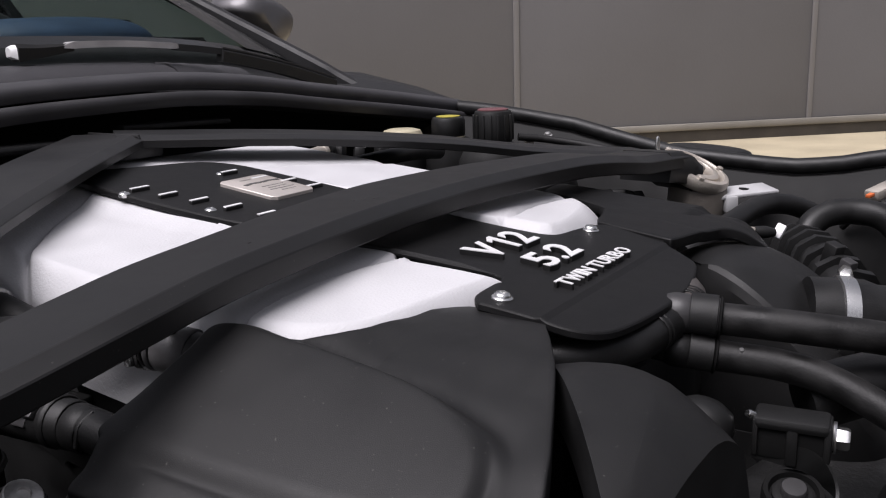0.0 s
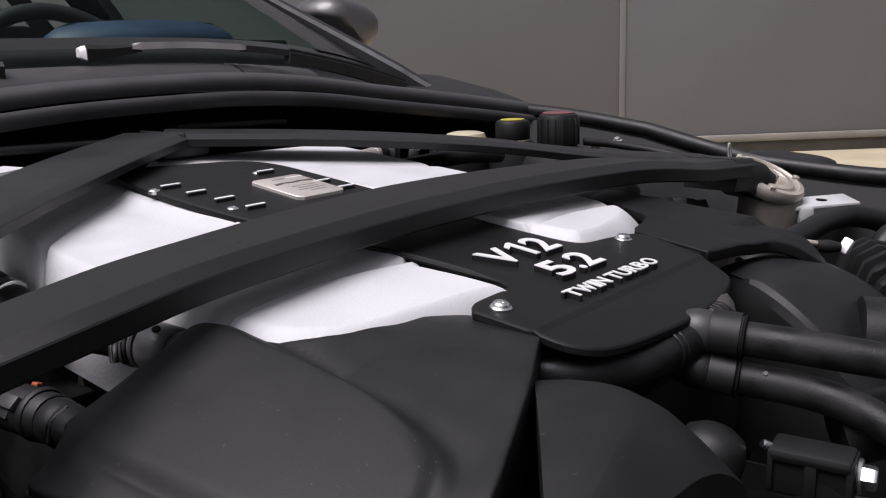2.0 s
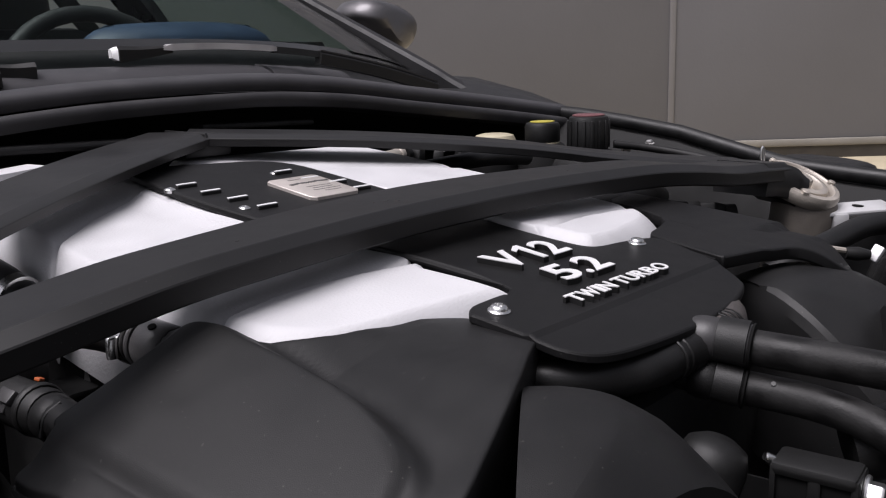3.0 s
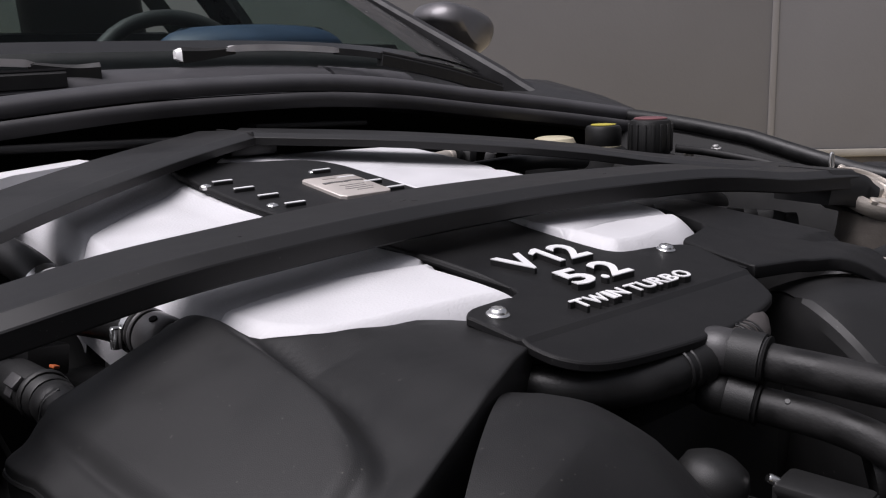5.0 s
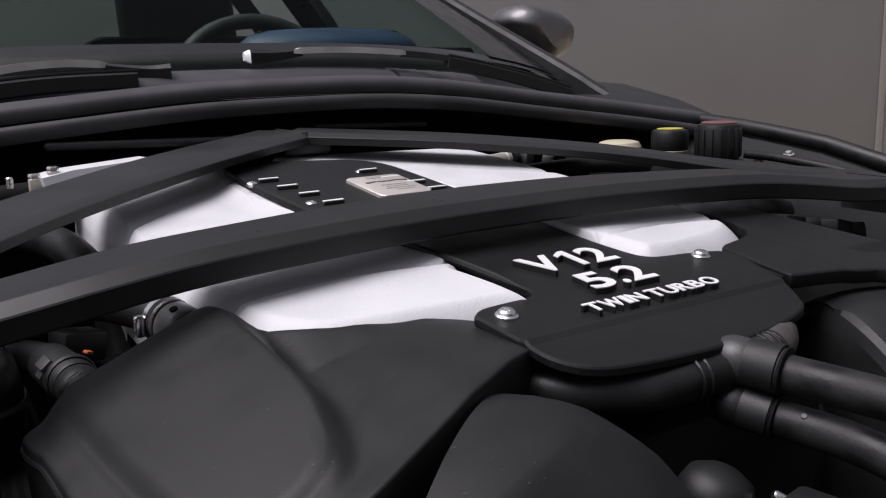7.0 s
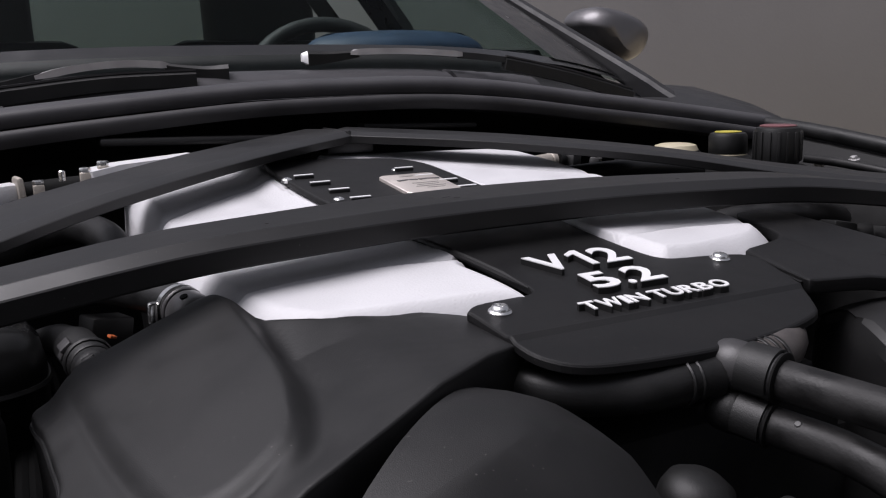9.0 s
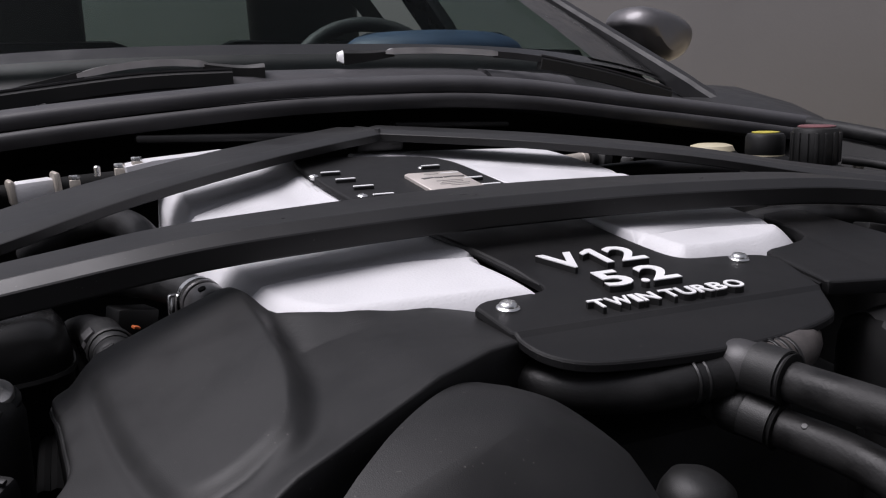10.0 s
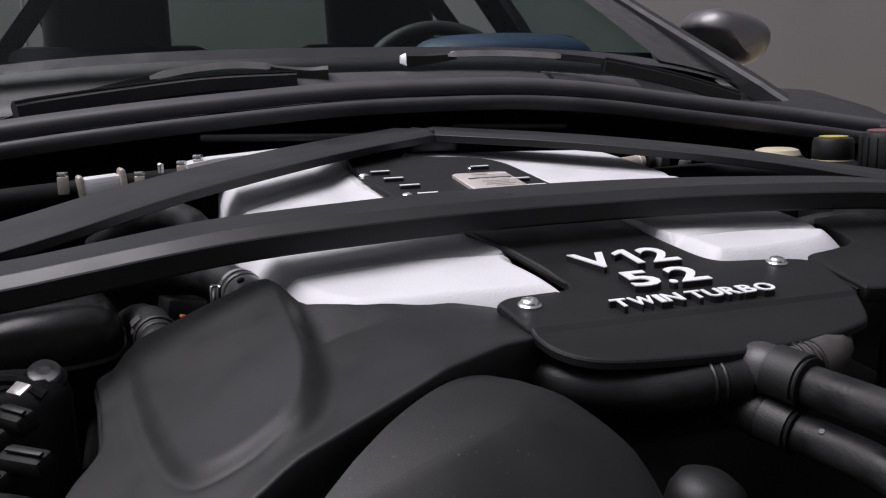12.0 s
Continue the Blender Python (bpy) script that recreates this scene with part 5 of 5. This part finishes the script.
bx = thing("fuse_box", "glossy black moulded box beside the engine", "fuse box")
o = spline([(-0.48, 0.15, 0), (-0.48, 0.30, 0), (-0.36, 0.29, 0), (-0.315, 0.245, 0), (-0.302, 0.175, 0), (-0.325, 0.142, 0), (-0.40, 0.135, 0)], 4, True)
part("lid", dome(o, [(0.0, -0.25), (0.0, -0.028), (0.003, -0.012), (0.010, -0.003), (0.022, 0.0)], lambda x, y: 0.763 - 0.1 * max(0.0, -x - 0.36)), GLOSS, bx)
part("lid_seam", sweep(bmesh.new(), [Vector((q[0], q[1], 0.728)) for q in o], ring_profile(0.0025, 6)), GLOSS, bx)
act = thing("throttle_actuator", "black moulded actuator with a bright flange bolt and connector", "engine part")
o = spline([(-0.42, 0.02, 0), (-0.42, 0.10, 0), (-0.37, 0.108, 0), (-0.336, 0.098, 0), (-0.328, 0.082, 0), (-0.338, 0.062, 0), (-0.362, 0.05, 0), (-0.375, 0.02, 0)], 4, True)
part("housing", dome(o, [(0.0, -0.10), (0.0, -0.012), (0.003, -0.004), (0.008, 0.0)], lambda x, y: 0.744), PLASTIC, act)
part("bolt", lathe([(0.0088, -0.004), (0.0088, 0.001), (0.0080, 0.0022), (0.0045, 0.0030), (0.0032, 0.0030), (0.0028, 0.0016), (0.0, 0.0014)], (-0.341, 0.079, 0.7455), (0.1, -0.7, 1), 24), DULL, act, "bright flange bolt")
part("boss", lathe([(0.012, -0.05), (0.012, -0.004), (0.010, -0.002)], (-0.341, 0.079, 0.746), (0.1, -0.5, 1), 24), PLASTIC, act)
part("label_plate", box((0.012, 0.008, 0.002), (-0.350, 0.050, 0.747), (30, 0, -50), 0.0005), DULL, act)
for x, y, z, w, a in ((-0.352, 0.040, 0.738, 0.024, -50), (-0.362, 0.022, 0.735, 0.02, -45), (-0.344, 0.006, 0.728, 0.028, -40), (-0.36, 0.0, 0.722, 0.02, -40)):
    cn = part("connector", box((w, 0.012, 0.012), (x, y, z - 0.004), (18, 0, a), 0.003), DARK, act)
    part("catch", box((w * 0.8, 0.003, 0.002), (x, y - 0.004, z + 0.003), (18, 0, a), 0.0006), PLASTIC, cn)
part("wire", tube([(-0.40, 0.04, 0.745), (-0.375, 0.055, 0.750), (-0.355, 0.066, 0.748), (-0.34, 0.062, 0.738)], 0.0035, 8), RUBBER, act)
h = hose([(-0.44, 0.02, 0.70), (-0.40, 0.0, 0.708), (-0.365, -0.018, 0.708), (-0.335, -0.03, 0.700), (-0.32, -0.05, 0.68)], 0.015, "thick dark hose low in the corner of the bay")
part("band", lathe([(0.0152, -0.003), (0.0162, -0.0022), (0.0162, 0.0022), (0.0152, 0.003)], (-0.338, -0.0285, 0.7015), (0.85, -0.4, -0.3), 24), GREYP, h)

rail = thing("fuel_rail", "bright metal rail with clips behind the brace", "engine part")
part("bar", sweep(bmesh.new(), [Vector((-0.245, 0.425, 0.826)), Vector((-0.22, 0.43, 0.830)), Vector((-0.15, 0.44, 0.834))], [(0.018, -0.012), (0.016, 0.004), (-0.016, 0.004), (-0.018, -0.012)]), SILVER, rail)
part("body", box((0.036, 0.02, 0.022), (-0.318, 0.425, 0.812), (0, -4, 8), 0.005), SILVER, rail)
for x, z in ((-0.336, 0.815), (-0.300, 0.82)):
    part("flange", box((0.006, 0.024, 0.022), (x, 0.424, z - 0.002), (0, -4, 8), 0.003), CAST, rail)
for x, z in ((-0.350, 0.828), (-0.285, 0.825), (-0.247, 0.833), (-0.232, 0.838)):
    part("clip", box((0.009, 0.010, 0.016), (x, 0.421, z - 0.012), (0, 0, 0), 0.001), CAST, rail)
    part("bolt", hexagon(0.0048, 0.004, (x, 0.421, z - 0.004), (0, 0, 1)), STEEL, rail)
part("stud", lathe([(0.003, 0), (0.003, 0.008), (0.002, 0.009)], (-0.266, 0.42, 0.823), k=10), STEEL, rail)
part("loom", tube([(-0.46, 0.42, 0.80), (-0.36, 0.435, 0.806), (-0.27, 0.44, 0.812), (-0.16, 0.45, 0.815)], 0.012, 10), VOID, rail)

# ---- right side of the bay ----
pale = thing("bracket", "pale painted bracket beyond the suspension turret", "bracket")
PALEG = material("dulled_pale_bracket_paint", (0.40, 0.40, 0.405), 0.5, bump=0.4, grain=500, vary=0.12)
part("tab", box((0.080, 0.042, 0.005), (0.542, 0.022, 0.739), (4, -3, -48), 0.002), PALEG, pale)
part("foot", box((0.016, 0.014, 0.020), (0.517, 0.026, 0.728), (0, 0, -48), 0.003), PALEG, pale)
# no bore here: a near-black disc stands in for the hole's dark
part("hole", lathe([(0.0060, 0.0022), (0.0060, 0.0032), (0.0, 0.0032)], (0.545, 0.018, 0.7395), (0.05, -0.07, 1), 20), VOID, pale)
hose([(0.32, 0.014, 0.712), (0.350, -0.002, 0.725), (0.40, -0.012, 0.733), (0.455, -0.024, 0.740), (0.495, -0.047, 0.736), (0.53, -0.08, 0.715)], 0.0115, "thick black rubber hose beside the turret")
hose([(0.405, -0.085, 0.69), (0.415, -0.080, 0.720), (0.435, -0.092, 0.738), (0.452, -0.118, 0.742), (0.455, -0.15, 0.735), (0.45, -0.18, 0.70)], 0.0135, "thick black hose bent in an arch")
rod = thing("gas_strut_rod", "thin pale metal rod ending in a bright clip", "rod")
part("rod", tube([(0.262, -0.022, 0.757), (0.298, -0.058, 0.748)], 0.0024, 8, 1), CAST, rod)
part("clip", box((0.006, 0.009, 0.014), (0.318, -0.076, 0.744), (20, 25, 0), 0.0015), LETTER, rod)
part("end_fitting", lathe([(0.005, 0), (0.006, 0.010), (0.004, 0.020)], (0.298, -0.058, 0.746), (0.6, -0.7, -0.1), 14), PLASTIC, rod)
cor = thing("corrugated_duct", "black corrugated intake duct beside the shroud", "duct")
cpath = spline([(0.385, -0.075, 0.712), (0.345, -0.098, 0.717), (0.305, -0.120, 0.716), (0.262, -0.145, 0.708), (0.22, -0.175, 0.695)], 6)
part("duct", sweep(bmesh.new(), cpath, ring_profile(0.021, 20)), RUBBER, cor)
for i in range(1, 23, 3):
    a, b = cpath[i], cpath[i + 1]
    part("rib", lathe([(0.021, -0.0042), (0.0275, -0.0034), (0.0275, 0.0034), (0.021, 0.0042)], a, (b - a).normalized(), 9), PLASTIC, cor)
part("latch", box((0.012, 0.014, 0.022), (0.278, -0.130, 0.736), (15, 0, -32), 0.002), PLASTIC, cor)
part("latch", box((0.010, 0.012, 0.020), (0.252, -0.146, 0.730), (15, 0, -32), 0.002), GREYP, cor)
pipe = thing("intake_pipe", "dark intake pipe with a bright steel band clamp", "pipe")
ax = Vector((0.42, -0.90, -0.08)).normalized()
p0 = Vector((0.163, -0.152, 0.716))
part("pipe", lathe([(0.029, -0.02), (0.030, 0.0), (0.030, 0.02), (0.027, 0.03), (0.027, 0.16)], p0, ax, 36), RUBBER, pipe)
part("band_clamp", lathe([(0.0302, -0.006), (0.0318, -0.0052), (0.0318, 0.0052), (0.0302, 0.006)], p0 + ax * 0.006, ax, 36), STEEL, pipe, "bright steel band clamp")
part("screw", hexagon(0.005, 0.012, p0 + ax * 0.006 + Vector((0.012, 0, 0.031)), (1, 0.3, 0)), STEEL, pipe)
tagp = thing("connector", "grey connector with an orange tag in the corner of the bay", "connector")
part("body", box((0.05, 0.018, 0.012), (0.540, -0.135, 0.752), (0, -10, -25), 0.003), CAST, tagp)
part("tag", box((0.009, 0.006, 0.004), (0.508, -0.125, 0.750), (0, -10, -25), 0.001), ORANGE, tagp)
for k in range(4):
    part("wire", tube([(0.50 + 0.01 * k, -0.16, 0.70), (0.515 + 0.01 * k, -0.14, 0.738 + 0.002 * k), (0.54 + 0.008 * k, -0.12, 0.735), (0.57, -0.09, 0.70)], 0.004, 8), RUBBER, tagp)
lump = thing("wing_stop", "flat black rubber bonnet stop on the wing rail", "rubber stop")
o = spline([(0.655, 0.055, 0), (0.685, 0.045, 0), (0.725, 0.09, 0), (0.745, 0.15, 0), (0.72, 0.18, 0), (0.68, 0.16, 0), (0.655, 0.10, 0)], 4, True)
part("pad", dome(o, [(0.0, -0.06), (0.0, -0.008), (0.003, -0.003), (0.009, 0.0)], lambda x, y: 0.771), RUBBER, lump)
hook = thing("lifting_eye", "small bright wire eye on the wing rail", "ring")
part("ring", sweep(bmesh.new(), [Vector((0.531 + 0.0016 * math.cos(a), 0.121 - 0.0010 * math.cos(a), 0.790 + 0.012 * math.sin(a))) for a in np.linspace(-0.5 * math.pi, 1.5 * math.pi, 25)], ring_profile(0.0016, 8), up=(0.79, 0.61, 0)), STEEL, hook)
part("stem", tube([(0.531, 0.121, 0.75), (0.531, 0.121, 0.779)], 0.002, 8, 1), STEEL, hook)
for i, (x, y, z) in enumerate(((0.27, 0.15, 0.755), (0.31, 0.13, 0.750), (0.36, 0.14, 0.752), (0.40, 0.12, 0.745))):
    c = thing("connector", "dark electrical connector under the brace bar", "connector", group="connectors under the brace")
    part("body", box((0.035, 0.022, 0.022), (x, y, z), (5 * i, 8, 25 + 20 * i), 0.003), PLASTIC, c)
    part("collar", lathe([(0.010, 0), (0.011, 0.004), (0.010, 0.014)], (x + 0.012, y - 0.012, z - 0.002), (0.6, -0.7, 0.1), 16), DARK, c)
hose([(0.22, 0.20, 0.75), (0.28, 0.19, 0.765), (0.34, 0.18, 0.765), (0.42, 0.19, 0.755), (0.46, 0.22, 0.74)], 0.012, "black hose running under the brace to the reservoir")
hose([(0.20, 0.34, 0.80), (0.26, 0.33, 0.803), (0.32, 0.34, 0.80), (0.40, 0.36, 0.79)], 0.009, "thin black hose behind the plenum")
hs = thing("wing_hose", "grey hose lying along the wing rail", "hose")
part("tube", tube([(0.50, 0.30, 0.80), (0.525, 0.27, 0.795), (0.545, 0.22, 0.786), (0.55, 0.17, 0.777)], 0.005, 12), WORN, hs)
part("tip", lathe([(0.005, 0), (0.006, 0.012), (0.003, 0.015)], (0.520, 0.300, 0.798), (-0.2, -0.6, -0.5), 12), CAST, hs)
shelf = thing("bulkhead_shelf", "dull black ledge along the bulkhead behind the brace", "ledge")
part("ledge", box((0.20, 0.040, 0.008), (-0.125, 0.512, 0.8455), (0, 2, 0), 0.003), BAR, shelf)
part("ledge", box((0.14, 0.026, 0.006), (0.125, 0.525, 0.8475), (0, 2, -4), 0.0025), DARK, shelf)
for x, y, z in ((0.575, 0.22, 0.776), (0.572, 0.15, 0.765), (0.585, 0.30, 0.792)):
    wb = thing("wing_bolt", "small dull bolt on the inner wing", "bolt", group="inner wing bolts")
    part("washer", lathe([(0.007, -0.003), (0.007, 0.001), (0.006, 0.0016)], (x, y, z), (-0.2, 0, 1), 18), DULL, wb)
    part("head", hexagon(0.0045, 0.004, (x, y, z + 0.001), (-0.2, 0, 1)), DULL, wb)
# fittings beyond the far plenum
fit_pipe = thing("pipe_fitting", "short bright metal pipe end beside the far plenum", "fitting")
part("pipe", lathe([(0.0075, 0.0), (0.0075, 0.026), (0.0088, 0.027), (0.0088, 0.032), (0.006, 0.033)], (0.196, 0.396, 0.808), (0.95, 0.1, 0.06), 20), CAST, fit_pipe)
part("collar", lathe([(0.0095, 0.0), (0.0100, 0.001), (0.0100, 0.006), (0.0095, 0.007)], (0.232, 0.400, 0.810), (0.95, 0.1, 0.06), 20), PLASTIC, fit_pipe)
for i, (x, y, z) in enumerate(((0.250, 0.395, 0.806), (0.272, 0.385, 0.802), (0.296, 0.372, 0.800))):
    c = thing("connector", "small dark connector beside the far plenum", "connector", group="connectors beside the plenum")
    part("body", box((0.016, 0.012, 0.016), (x, y, z), (8 * i, 10, 20 + 25 * i), 0.0025), PLASTIC, c)
    part("latch", box((0.004, 0.012, 0.003), (x, y - 0.003, z + 0.009), (8 * i, 10, 20 + 25 * i), 0.0006), DULL, c)
